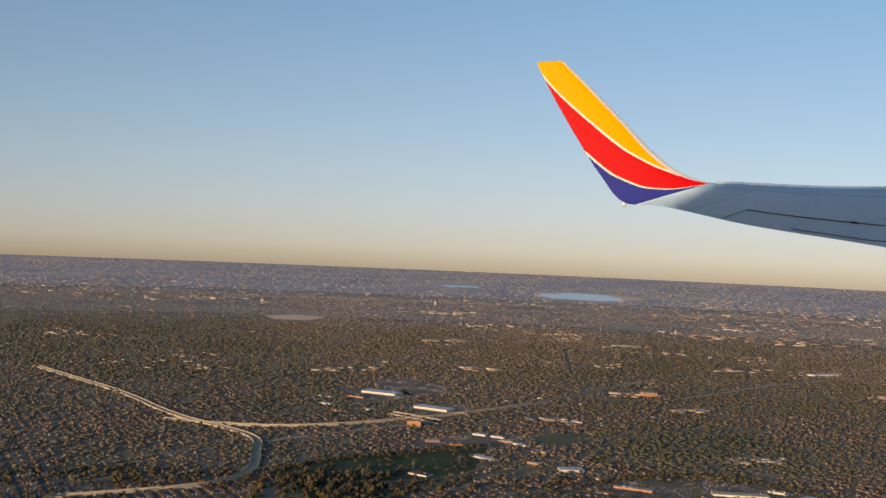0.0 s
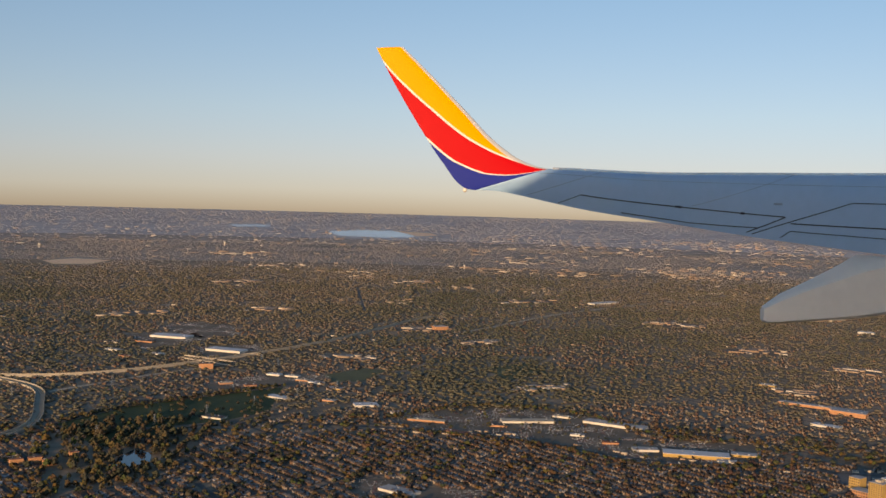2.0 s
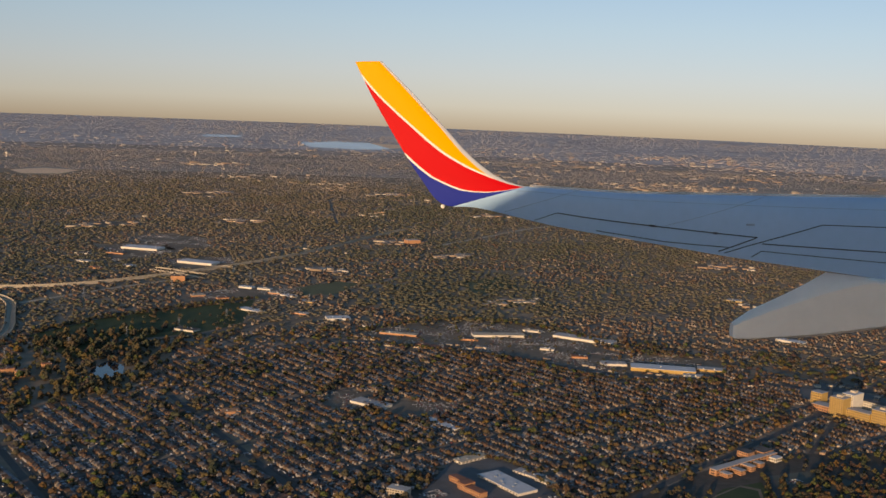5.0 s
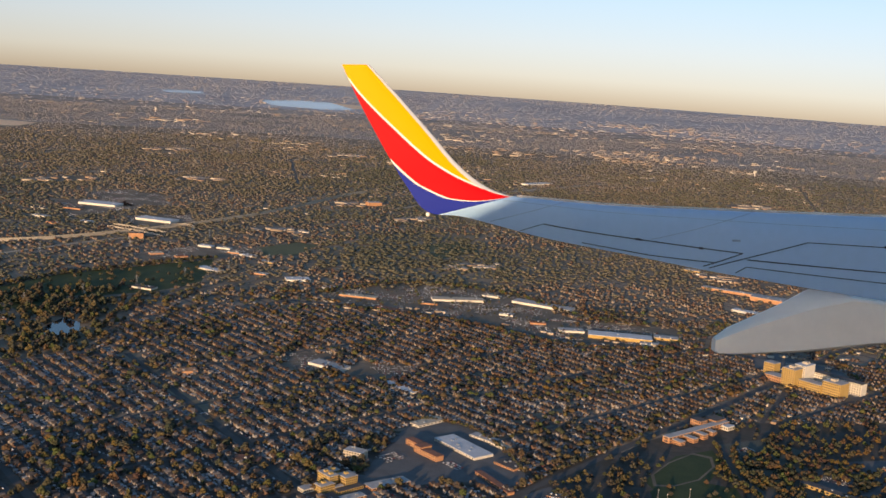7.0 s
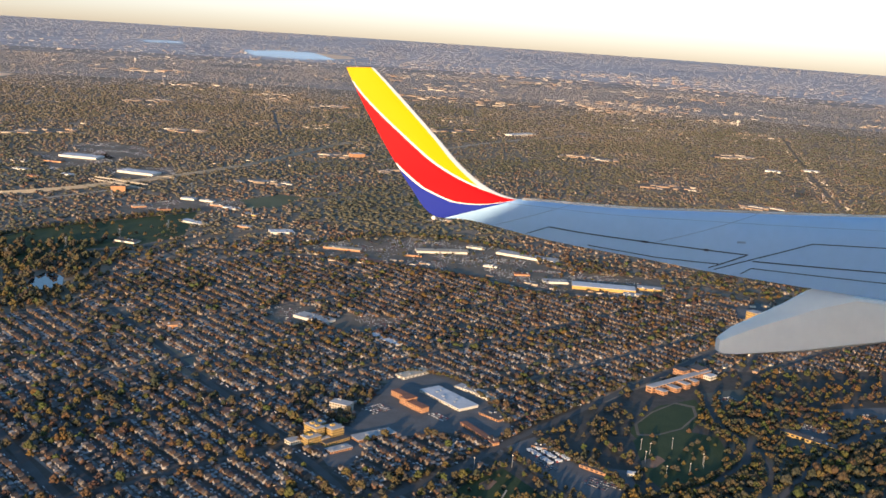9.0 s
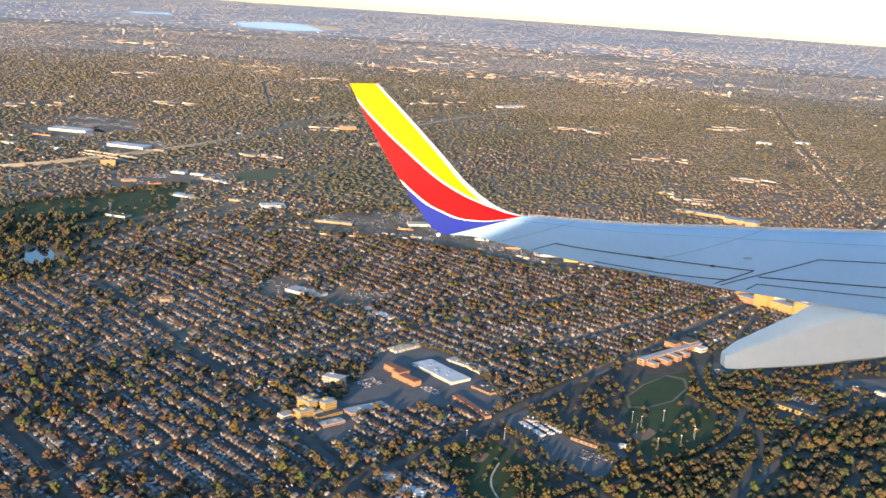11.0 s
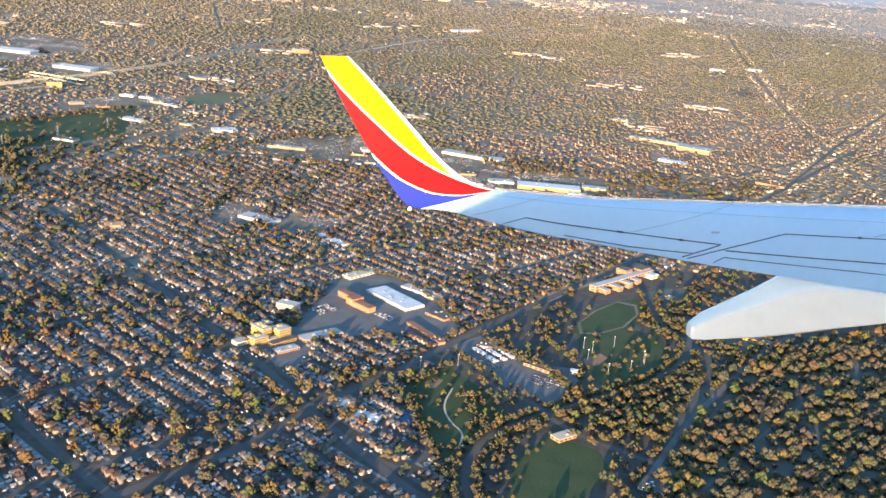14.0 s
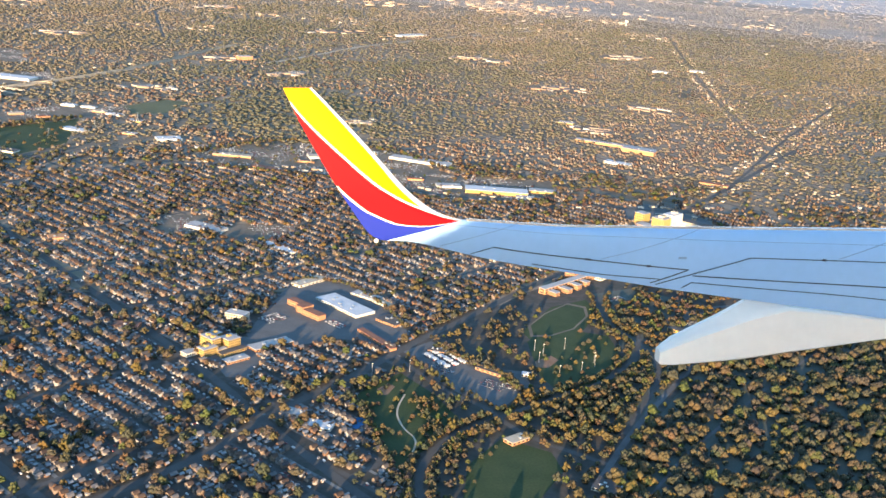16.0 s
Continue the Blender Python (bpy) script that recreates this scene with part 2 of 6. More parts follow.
def box_data(sx, sy, sz, z0=0.0, bevel=0.0):
    """Box on z0 with a slightly drawn-in top edge."""
    x, y = sx / 2, sy / 2
    b = bevel
    v = [(-x, -y, z0), (x, -y, z0), (x, y, z0), (-x, y, z0),
         (-x, -y, z0 + sz - b), (x, -y, z0 + sz - b), (x, y, z0 + sz - b), (-x, y, z0 + sz - b),
         (-x + b, -y + b, z0 + sz), (x - b, -y + b, z0 + sz), (x - b, y - b, z0 + sz), (-x + b, y - b, z0 + sz)]
    f = [(0, 3, 2, 1), (0, 1, 5, 4), (1, 2, 6, 5), (2, 3, 7, 6), (3, 0, 4, 7),
         (4, 5, 9, 8), (5, 6, 10, 9), (6, 7, 11, 10), (7, 4, 8, 11), (8, 9, 10, 11)]
    return v, f


def box(name, sx, sy, sz, mat, parent, at=None, z0=0.0, bevel=0.0, label=""):
    v, f = box_data(sx, sy, sz, z0, bevel)
    return part(name, mesh_of(name, v, f, mat), parent, label, at)


def ribbon(points, width, z, closed=False):
    """Flat strip of a given width along a smoothed line on the ground."""
    p = np.array(points, float)
    for _ in range(3):
        q = np.empty((2 * len(p) - 2, 2))
        q[0::2] = 0.75 * p[:-1] + 0.25 * p[1:]
        q[1::2] = 0.25 * p[:-1] + 0.75 * p[1:]
        p = np.vstack([p[:1], q, p[-1:]])
    d = np.gradient(p, axis=0)
    d /= np.linalg.norm(d, axis=1)[:, None] + 1e-9
    nrm = np.stack([-d[:, 1], d[:, 0]], 1) * width / 2
    a, b = p + nrm, p - nrm
    v = [(*q, z) for q in a] + [(*q, z) for q in b]
    k = len(p)
    f = [(i, k + i, k + i + 1, i + 1) for i in range(k - 1)]
    return v, f, p


def strip(name, points, width, z, mat, label, category="road"):
    v, f, p = ribbon(points, width, z)
    ob = new(name, mesh_of(name, v, f, mat))
    tagged(ob, label, category, kind="structure")
    return ob, p


def patch(name, points, z, mat, label, category="ground"):
    v = [(x, y, z) for x, y in points]
    p = np.array(points)
    area = np.sum(p[:, 0] * np.roll(p[:, 1], -1) - p[:, 1] * np.roll(p[:, 0], -1))
    f = [tuple(range(len(v))) if area > 0 else tuple(range(len(v)))[::-1]]
    return tagged(new(name, mesh_of(name, v, f, mat)), label, category, kind="structure")


def patches(x, y, size, seed):
    """A smooth uneven field between about 0 and 1, for districts."""
    r = np.random.default_rng(seed)
    out = np.zeros(len(x))
    for k in range(7):
        a, p, w = r.uniform(0, 6.28), r.uniform(0, 6.28), size * r.uniform(0.5, 1.8)
        out += np.sin((x * math.cos(a) + y * math.sin(a)) * 6.28 / w + p)
    return 0.5 + out / 7


def mass(name, base_v, base_f, base_m, mats, pos, scale, turn, label, category, smooth=False):
    """Many alike small forms joined into one mesh: base shape times place, size and turn."""
    n, bv = len(pos), np.array(base_v, float)
    s = np.asarray(scale, float)
    s = s if s.ndim == 2 else np.repeat(s[:, None], 3, 1)
    v = bv[None] * s[:, None, :]
    c, si = np.cos(turn)[:, None], np.sin(turn)[:, None]
    x = v[:, :, 0] * c - v[:, :, 1] * si
    y = v[:, :, 0] * si + v[:, :, 1] * c
    v = np.stack([x, y, v[:, :, 2]], 2) + np.asarray(pos)[:, None, :]
    tot = np.array([len(f) for f in base_f])
    flat = np.concatenate([np.array(f) for f in base_f])
    loops = (flat[None] + (np.arange(n) * len(bv))[:, None]).ravel()
    totals = np.tile(tot, n)
    starts = np.concatenate([[0], np.cumsum(totals)[:-1]])
    me = bpy.data.meshes.new(name)
    me.vertices.add(n * len(bv))
    me.vertices.foreach_set("co", v.ravel().astype(np.float32))
    me.loops.add(len(loops))
    me.loops.foreach_set("vertex_index", loops.astype(np.int32))
    me.polygons.add(len(totals))
    me.polygons.foreach_set("loop_start", starts.astype(np.int32))
    me.polygons.foreach_set("loop_total", totals.astype(np.int32))
    for m in mats:
        me.materials.append(m)
    me.polygons.foreach_set("material_index", np.tile(np.array(base_m, np.int32), n))
    kind = me.attributes.new("tone", "FLOAT", "POINT")
    kind.data.foreach_set("value", np.repeat(0.55 * rng.random(n) + 0.45 * np.clip(1.7 * patches(np.asarray(pos)[:, 0], np.asarray(pos)[:, 1], 45 + 0.22 * np.hypot(*np.asarray(pos)[:, :2].T), 12) - 0.35, 0, 1), len(bv)).astype(np.float32))
    if smooth:
        me.polygons.foreach_set("use_smooth", np.ones(len(totals), bool))
    me.update(calc_edges=True)
    return tagged(new(name, me), label, category, kind="stuff")


def inside(px, py, poly):
    """Which points lie in a polygon."""
    r = np.zeros(len(px), bool)
    p = list(poly)
    for (x1, y1), (x2, y2) in zip(p, p[1:] + p[:1]):
        hit = ((y1 > py) != (y2 > py)) & (px < (x2 - x1) * (py - y1) / (y2 - y1 + 1e-12) + x1)
        r ^= hit
    return r


def near_line(px, py, line, dist):
    r = np.zeros(len(px), bool)
    for a, b in zip(line[:-1], line[1:]):
        a, b = np.array(a), np.array(b)
        d = b - a
        t = np.clip(((px - a[0]) * d[0] + (py - a[1]) * d[1]) / (d @ d + 1e-9), 0, 1)
        r |= np.hypot(px - a[0] - t * d[0], py - a[1] - t * d[1]) < dist
    return r


# ---- ground sheet ----
def ground_sheet():
    rings = [0, 60, 120, 180, 250, 350, 500, 750, 1100, 1700, 2500, 3500, 4980]
    inner, mid = 8, 4
    n = 96
    v, f = [(0, 0, 0)], []
    for r in rings[1:]:
        v += [(r * math.cos(2 * math.pi * i / n), r * math.sin(2 * math.pi * i / n), 0) for i in range(n)]
    for i in range(n):
        f.append((0, 1 + i, 1 + (i + 1) % n))
    for k in range(len(rings) - 2):
        a, b = 1 + k * n, 1 + (k + 1) * n
        f += [(a + i, b + i, b + (i + 1) % n, a + (i + 1) % n) for i in range(n)]
    # outer rings take the land colours with haze painted in
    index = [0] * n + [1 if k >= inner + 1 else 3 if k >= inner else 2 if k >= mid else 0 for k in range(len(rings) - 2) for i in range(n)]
    return tagged(new("ground", mesh_of("ground", v, f, [M_GROUND, M_FAR_LAND, M_MID_LAND, M_OUTER_LAND], index)), "flat suburban land reaching the horizon, coloured paler outwards for haze", "ground", kind="structure")


ground_sheet()

# zones of the plan
PARK_A = [(50.3, 263.9), (66.3, 277.9), (72.5, 263.1), (75.5, 247.2), (66.4, 236.7), (59.6, 228.4), (54.9, 212.6), (52.9, 220.5), (51.9, 231.7), (50.3, 245.3)]
PARK_B = [(111.3, 298.9), (130.0, 306.8), (139.9, 301.4), (136.9, 283.8), (124.6, 268.2), (108.4, 260.7), (106.5, 272.3)]
LAWN = [(71.1, 223.0), (83.7, 235.9), (93.8, 226.9), (93.4, 217.5), (80.3, 201.8), (64.2, 203.2)]
FOREST = [(99.8, 207.6), (118.8, 230.3), (144.6, 259.4), (165.6, 280.1), (185.2, 293.9), (228.2, 302.4), (275.6, 281.4), (170.4, 173.5), (81.8, 179.5)]
WOOD = [(107.4, 258.7), (122.6, 264.2), (136.2, 275.8), (136.7, 266.3), (120.3, 243.0), (102.8, 229.0), (93.1, 237.2), (90.2, 245.5)]
RIVERSIDE = [(57.8, 207.4), (62.4, 219.8), (68.5, 230.5), (77.3, 237.1), (85.0, 242.5), (84.3, 237.5), (73.2, 226.9), (67.3, 216.6), (61.7, 202.3)]
CORRIDOR = [(-145.6, 535.7), (-118.6, 581.8), (-43, 644), (-45.2, 573.6), (-84.8, 526.3), (-113.7, 489)]
WOOD_POND = [(-144.1, 511), (-121.6, 542), (-85.4, 562.7), (-70.3, 501.3), (-77.4, 441.7), (-114.2, 406.2)]
POND = [(-101.6, 473.5), (-97.9, 487.3), (-88.9, 481), (-86.7, 465.4), (-92.5, 455.1), (-99.6, 450.8)]
FIELD = [(-20.6, 686.3), (4.8, 715.3), (20.1, 709.8), (5.1, 668.5), (-14.8, 659.4)]
FIELD_R = [(86, 724.3), (122.6, 753.1), (127.6, 710.9), (95.3, 676.2)]
WOOD_MID = [(11, 631.5), (29.4, 724.3), (83, 771.4), (143.7, 788.3), (133, 672.1), (110.6, 577.8), (58.8, 611)]
STRIP = [(14.9, 557.6), (64.7, 596.6), (123.2, 574), (145.3, 516.3), (194.3, 507.7), (183.3, 473.3), (128.2, 464.9), (90.2, 510.5), (31.1, 534.8)]
COMMERCE = [(25.3, 309.9), (38.8, 343.8), (47.6, 361.8), (61.7, 357.2), (70.7, 339.8), (75.5, 319.1), (75.1, 303.5), (65.8, 299.2), (52.8, 304.4), (38.3, 299.5), (28.9, 299.2)]
CARLOTS = [(70.5, 293.2), (81.0, 301.0), (89.3, 280.1), (102.1, 276.3), (101.9, 266.1), (89.2, 252.9), (79.7, 262.8), (74.8, 273.5)]
HOSPITAL = [(12.1, 299.2), (18.0, 308.9), (26.7, 307.6), (29.0, 291.5), (22.8, 277.6), (17.6, 278.8)]
SCHOOL = [(127.4, 327.9), (130.5, 353), (161.7, 355.2), (165.9, 332.4)]
BIGHOSP = [(203.3, 420.1), (210.5, 457.2), (229, 467.1), (246.5, 437.7), (236.5, 397.8), (218.4, 398.1)]
LAKE = [(-91.6, 2882.1), (5.1, 3033.8), (100.5, 3003.4), (143.7, 2691.4), (61.3, 2603.6), (-53.1, 2657.1)]
THICKET = [(149.7, 341.0), (169.4, 347.3), (198.4, 310.9), (167.1, 282.6), (143.2, 262.8), (119.5, 233.0), (116.0, 237.3), (135.0, 265.4), (137.2, 279.2), (142.3, 301.1), (145.0, 323.8)]
LOTS = [[(-93.6, 649.6), (-49.9, 692.5), (-14.8, 682.2), (-42.5, 631.9), (-83, 631)], [(-177, 856.3), (-135, 887.5), (-113.3, 836.9), (-151.4, 777.8)], [(-118.2, 797.2), (-75.4, 813), (-64.1, 773), (-104.3, 749.3)],
        [(3, 442.1), (22.8, 442.9), (12.6, 414), (-1.7, 420.4)], [(28.6, 430.3), (54.2, 426.1), (41.9, 404.9), (20.1, 408.3)], [(-166.5, 909.2), (-142.1, 933.1), (-107.4, 923.6), (-91, 858), (-122.6, 843.8)]]
STADIUM = [(112.1, 306.8), (129.9, 328.6), (145.3, 335.2), (144.5, 322.7), (130.3, 302.6), (113.4, 294.8)]
WORKS = [(164.3, 309.5), (183.6, 326.0), (220.0, 330.6), (218.2, 314.2), (191.2, 303.1), (175.9, 289.1)]
COMMON = [(72.3, 294.6), (125.8, 343.3), (156.6, 364.6), (246.7, 369.0), (330.9, 347.5), (183.6, 172.5), (61.4, 181.0), (57.5, 202.7), (53.5, 228.8), (50.5, 263.2)]
OPEN = LOTS + [STADIUM, WORKS, COMMON, THICKET, PARK_A, PARK_B, LAWN, FOREST, WOOD, RIVERSIDE, CORRIDOR, WOOD_POND, FIELD, FIELD_R, WOOD_MID, STRIP, COMMERCE, CARLOTS, HOSPITAL, SCHOOL, BIGHOSP]

patch("common_ground", COMMON, 0.008, M_GROUND, "rough green ground between woods, roads and parks", "ground")
patch("stadium_lawn", STADIUM, 0.021, M_GRASS, "dark green lawn round the running track", "lawn")
patch("works_yard", WORKS, 0.022, M_LOT, "dark asphalt yard behind a long works hall", "parking lot")
patch("park_lawn", PARK_A, 0.02, M_GRASS, "dark green park lawn with paths and trees", "lawn")
patch("sports_lawn", PARK_B, 0.02, M_GRASS, "dark green sports ground beside the school", "lawn")
patch("clearing_lawn", LAWN, 0.02, M_GRASS, "green lawn round a low house among trees", "lawn")
patch("thicket_floor", THICKET, 0.009, M_LITTER, "shaded leaf litter between roads", "forest floor")
patch("forest_floor", FOREST, 0.015, M_LITTER, "shaded leaf litter under open woodland", "forest floor")
patch("riverside_grass", CORRIDOR, 0.015, M_GRASS, "green strip under the power line", "lawn")
patch("pond", POND, 0.03, M_WATER, "small dark pond reflecting the sky among trees", "pond")
patch("sports_field", FIELD, 0.02, M_MEADOW, "plain green field beside woodland", "field")
patch("meadow", FIELD_R, 0.02, M_MEADOW, "green meadow beyond the woodland", "field")
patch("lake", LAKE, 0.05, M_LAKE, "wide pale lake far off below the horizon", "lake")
patch("lake_shore", [(96.1, 3029), (190.5, 2938.6), (201.1, 2802.4), (137, 2707.4), (102.2, 2873.6)], 0.04, M_SAND, "pinkish bare shore at the end of the lake", "shore")
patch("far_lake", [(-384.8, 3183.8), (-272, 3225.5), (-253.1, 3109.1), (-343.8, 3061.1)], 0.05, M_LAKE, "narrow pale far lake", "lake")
patch("sand_pit", [(-460.3, 1611), (-426.9, 1665.6), (-368.4, 1646.5), (-377.1, 1564.6), (-425.3, 1545.2)], 0.05, M_SAND, "sandy bare pit catching the sun", "sand pit")
for lot in LOTS:
    patch("parking_lot", lot, 0.014, M_YARD, "worn grey-brown parking lot beside halls", "parking lot")
patch("commercial_yard", COMMERCE, 0.015, M_LOT, "dark asphalt yard round flat-roofed halls", "parking lot")
patch("hospital_yard", HOSPITAL, 0.012, M_LOT, "dark asphalt round the buff brick hospital", "parking lot")
patch("car_lot", CARLOTS, 0.015, M_LOT, "grey asphalt lot full of parked cars", "parking lot")
patch("strip_yard", STRIP, 0.015, M_YARD, "asphalt yards along a row of shopping halls", "parking lot")
patch("medical_yard", BIGHOSP, 0.015, M_LOT, "dark asphalt round the large hospital", "parking lot")

# ---- roads ----
ROADS = []


def road(name, pts, width, label, z=0.03, mat=None):
    z = z + 0.004 * len(ROADS)
    ob, p = strip(name, pts, width, z, mat or M_ASPHALT, label)
    ROADS.append((p[::4], width / 2 + (2.5 if width > 7 else 0)))
    return ob


road("main_street", [(-91.4, 152.7), (-31.4, 202.7), (-16.4, 214.6), (8.8, 232.8), (23.2, 249.6), (32.2, 259.3), (55.3, 279.0), (74.0, 298.9), (95.5, 318.2), (127.4, 347.7), (157.7, 373.9), (260, 470), (400, 610)], 2.7, "wide grey street crossing the suburb")
road("side_avenue", [(-128, 400), (-45.4, 250.9), (-35.4, 235.0), (-25.1, 219.2), (-15.9, 206.1)], 2.6, "grey avenue between rows of houses")
road("hospital_street", [(-62, 433), (-4.3, 317.3), (15.8, 275.8), (26.7, 247.3), (40.9, 216.0), (48.3, 203.4)], 2.6, "grey street past the hospital")
road("park_road", [(67.1, 290.3), (76.7, 262.9), (85.3, 253.3), (86.8, 244.0), (91.9, 234.1), (99.8, 226.0), (109.5, 215.6), (118.8, 202.7)], 1.8, "grey road along the park and over a bridge")
road("river_road", [(56.2, 202.8), (56.8, 215.0), (61.2, 226.8), (68.8, 236.5), (78.0, 242.9), (88.5, 248.2)], 1.9, "curving grey road between lines of trees")
road("ballfield_road", [(88.5, 248.2), (103.4, 256.2), (118.1, 262.8), (133.4, 274.2), (144.8, 287.4), (147.1, 299.5), (143.6, 309.7), (146.2, 324.1), (150.8, 338.2)], 1.8, "grey road bending round the ball field")
road("bend_road", [(116.4, 234.7), (127.9, 248.9), (142.0, 267.0), (147.8, 281.8), (147.2, 292.8), (150.8, 303.2)], 1.7, "grey road swinging in an S through trees")
road("forest_road", [(99.1, 210.1), (118.3, 234.9), (142.8, 261.2), (163.4, 282.7), (182.8, 299.5), (204.4, 312.1)], 1.7, "dark straight road through woodland", mat=M_LOT)
road("woodland_track", [(92.4, 183.4), (118.8, 214.1), (146, 237.3), (177.1, 262.8), (212, 289.3), (262.4, 324.4)], 0.9, "narrow dark track among trees", mat=M_LOT)
road("park_path", [(64.5, 263.5), (59.6, 253.2), (59.6, 243.4), (62.1, 237.0), (58.3, 228.4)], 0.5, "narrow pale path winding through the park", mat=M_CONCRETE)
road("highway", [(-451.8, 886.1), (-394.7, 833.6), (-320.6, 767.1), (-253, 683.9), (-205.2, 651.1), (-177.7, 624.6), (-168.1, 587.2), (-156.5, 545.2), (-156.4, 518.6), (-171.1, 493), (-225.1, 454.7)], 4.6, "pale concrete highway bending through the interchange", z=0.05, mat=M_CONCRETE)
road("highway_branch", [(-254.5, 669.5), (-199.5, 662.1), (-151.4, 679.8), (-91.7, 740), (-58.1, 782.4), (-23.6, 832.2), (9.5, 895.7), (46, 973.9), (71.6, 1014.9)], 4.0, "pale concrete highway running to the distance", z=0.06, mat=M_CONCRETE)
def barrier(name, pts, offset, height, label):
    """Concrete wall beside a highway."""
    v, f, p = ribbon(pts, 2 * offset, 0)
    k = len(p)
    edge = v[:k]
    d = np.gradient(p, axis=0)
    d /= np.linalg.norm(d, axis=1)[:, None]
    vv, ff = [], []
    for (x, y, _), (dx, dy) in zip(edge, d):
        for t, z in ((.12, 0), (.12, height), (-.12, height), (-.12, 0)):
            vv.append((x - dy * t, y + dx * t, z))
    for i in range(k - 1):
        for j in range(3):
            a = 4 * i + j
            ff.append((a, a + 1, a + 5, a + 4))
    tagged(new(name, mesh_of(name, vv, ff, M_CONCRETE)), label, "barrier", kind="structure")


HW_A = [(-451.8, 886.1), (-394.7, 833.6), (-320.6, 767.1), (-253, 683.9), (-205.2, 651.1), (-177.7, 624.6), (-168.1, 587.2), (-156.5, 545.2), (-156.4, 518.6), (-171.1, 493), (-225.1, 454.7)]
HW_B = [(-254.5, 669.5), (-199.5, 662.1), (-151.4, 679.8), (-91.7, 740), (-58.1, 782.4), (-23.6, 832.2), (9.5, 895.7), (46, 973.9), (71.6, 1014.9)]
for line, half in ((HW_A, 2.5), (HW_B, 2.2)):
    for sgn in (1, -1, 0.05):
        barrier("barrier", line, half * sgn, 1.3 if abs(sgn) == 1 else 0.7, "sunlit concrete barrier along the highway")
road("ramp", [(-171.6, 618.9), (-155.6, 639.8), (-124.7, 680.9), (-85, 723)], 3, "concrete slip road joining two highways", z=0.07, mat=M_CONCRETE)
road("strip_road", [(-66.7, 546.6), (10, 541.1), (82.2, 518.6), (126.3, 476.9), (178.8, 467.8), (250.5, 449.1)], 2.2, "grey road along the shopping halls")
road("north_avenue", [(-2.2, 1298.5), (1, 1210), (3.8, 1124.5), (7, 1050)], 2.2, "dark straight cutting leading to the distance", mat=M_LOT)

road("diagonal_avenue", [(643.3, 1313.5), (483, 912.9), (404.4, 700.5), (351.5, 536.3), (334.4, 456.2), (332.4, 388.3)], 1.8, "tan straight avenue lined with shops", mat=M_YARD)
road("cross_avenue", [(176.4, 365.5), (199.8, 399.2), (227.8, 440.9), (290.4, 498.6), (396.4, 627.2), (551.3, 795.3)], 1.8, "grey avenue crossing the suburb")
road("access_road", [(-105.5, 528), (-77.8, 536.7), (-38.9, 567.3), (-17.6, 585.5), (4.6, 601.5)], 5, "tan bare track beside the corridor", mat=M_YARD)
road("far_road", [(85.5, 902.2), (137.5, 970.3), (186.1, 1045.1), (237, 1097.9), (330.9, 1189.5), (477.8, 1320)], 4, "pale far road among trees", mat=M_CONCRETE)

# ---- suburb: streets, houses, trees ----
ROW = radians(-56)
U = np.array([math.cos(ROW), math.sin(ROW)])
V = np.array([-math.sin(ROW), math.cos(ROW)])
C0 = np.array([21.1, 252])
PITCH = 11.0      # two rows of houses, one street and one alley
LOT = 2.05


def free(px, py, margin, polys=True):
    ok = np.ones(len(px), bool)
    for line, half in ROADS:
        ok &= ~near_line(px, py, [tuple(q) for q in line], half + margin)
    if polys:
        for z in OPEN:
            ok &= ~inside(px, py, z)
    return ok


def in_view(px, py):
    az = np.degrees(np.arctan2(px, py))
    return (az > -33) & (az < 44)


def dry(x, y):
    k = ~inside(x, y, LAKE) & ~inside(x, y, POND)
    for q in BARE:
        k &= ~inside(x, y, q)
    return k


STRIPS = []      # bare ground of the shopping strips among the farther suburbs
for cx, cy in ((187.1, 1170.4), (297, 990), (468.7, 1058.6), (96.9, 848.3), (311.3, 824), (272.1, 652.3), (-85, 1045.7), (54.8, 922.9), (-199.5, 994.9), (114.1, 654.6), (353.8, 738), (-6.4, 761.2), (74.5, 1392), (-152.9, 1332.2)):
    reach = math.hypot(cx, cy)
    out_v, side_v = np.array([cx, cy]) / reach, np.array([cy, -cx]) / reach
    a, b = 0.026 * reach * rng.uniform(0.7, 1.2), 0.022 * reach
    skew = rng.uniform(-0.5, 0.5)
    STRIPS.append([tuple(np.array([cx, cy]) + side_v * p * a + out_v * (q + skew * p) * b) for p, q in ((-1, -.5), (-.4, -.9), (.6, -.7), (1, -.2), (.9, .6), (.1, .8), (-.8, .5))])
BARE = STRIPS + [FIELD, FIELD_R, [(-474.7, 1604.6), (-436.1, 1684.5), (-360.6, 1661.2), (-367.7, 1551), (-428.3, 1520.8)], [(-394.8, 3191.6), (-262.7, 3235.3), (-239.2, 3075.5), (-341.5, 2996.1)], [(94.6, 3037.5), (202.8, 2949.1), (223, 2737.1), (133.4, 2638.8), (-70.4, 2579.1), (-73.1, 2663.3)]]


def wooded(x, y):
    """0 in districts of houses, 1 in woods."""
    return np.clip(4.5 * (0.6 * patches(x, y, 190, 5) + 0.4 * patches(x, y, 65, 23) - 0.4), 0, 1)


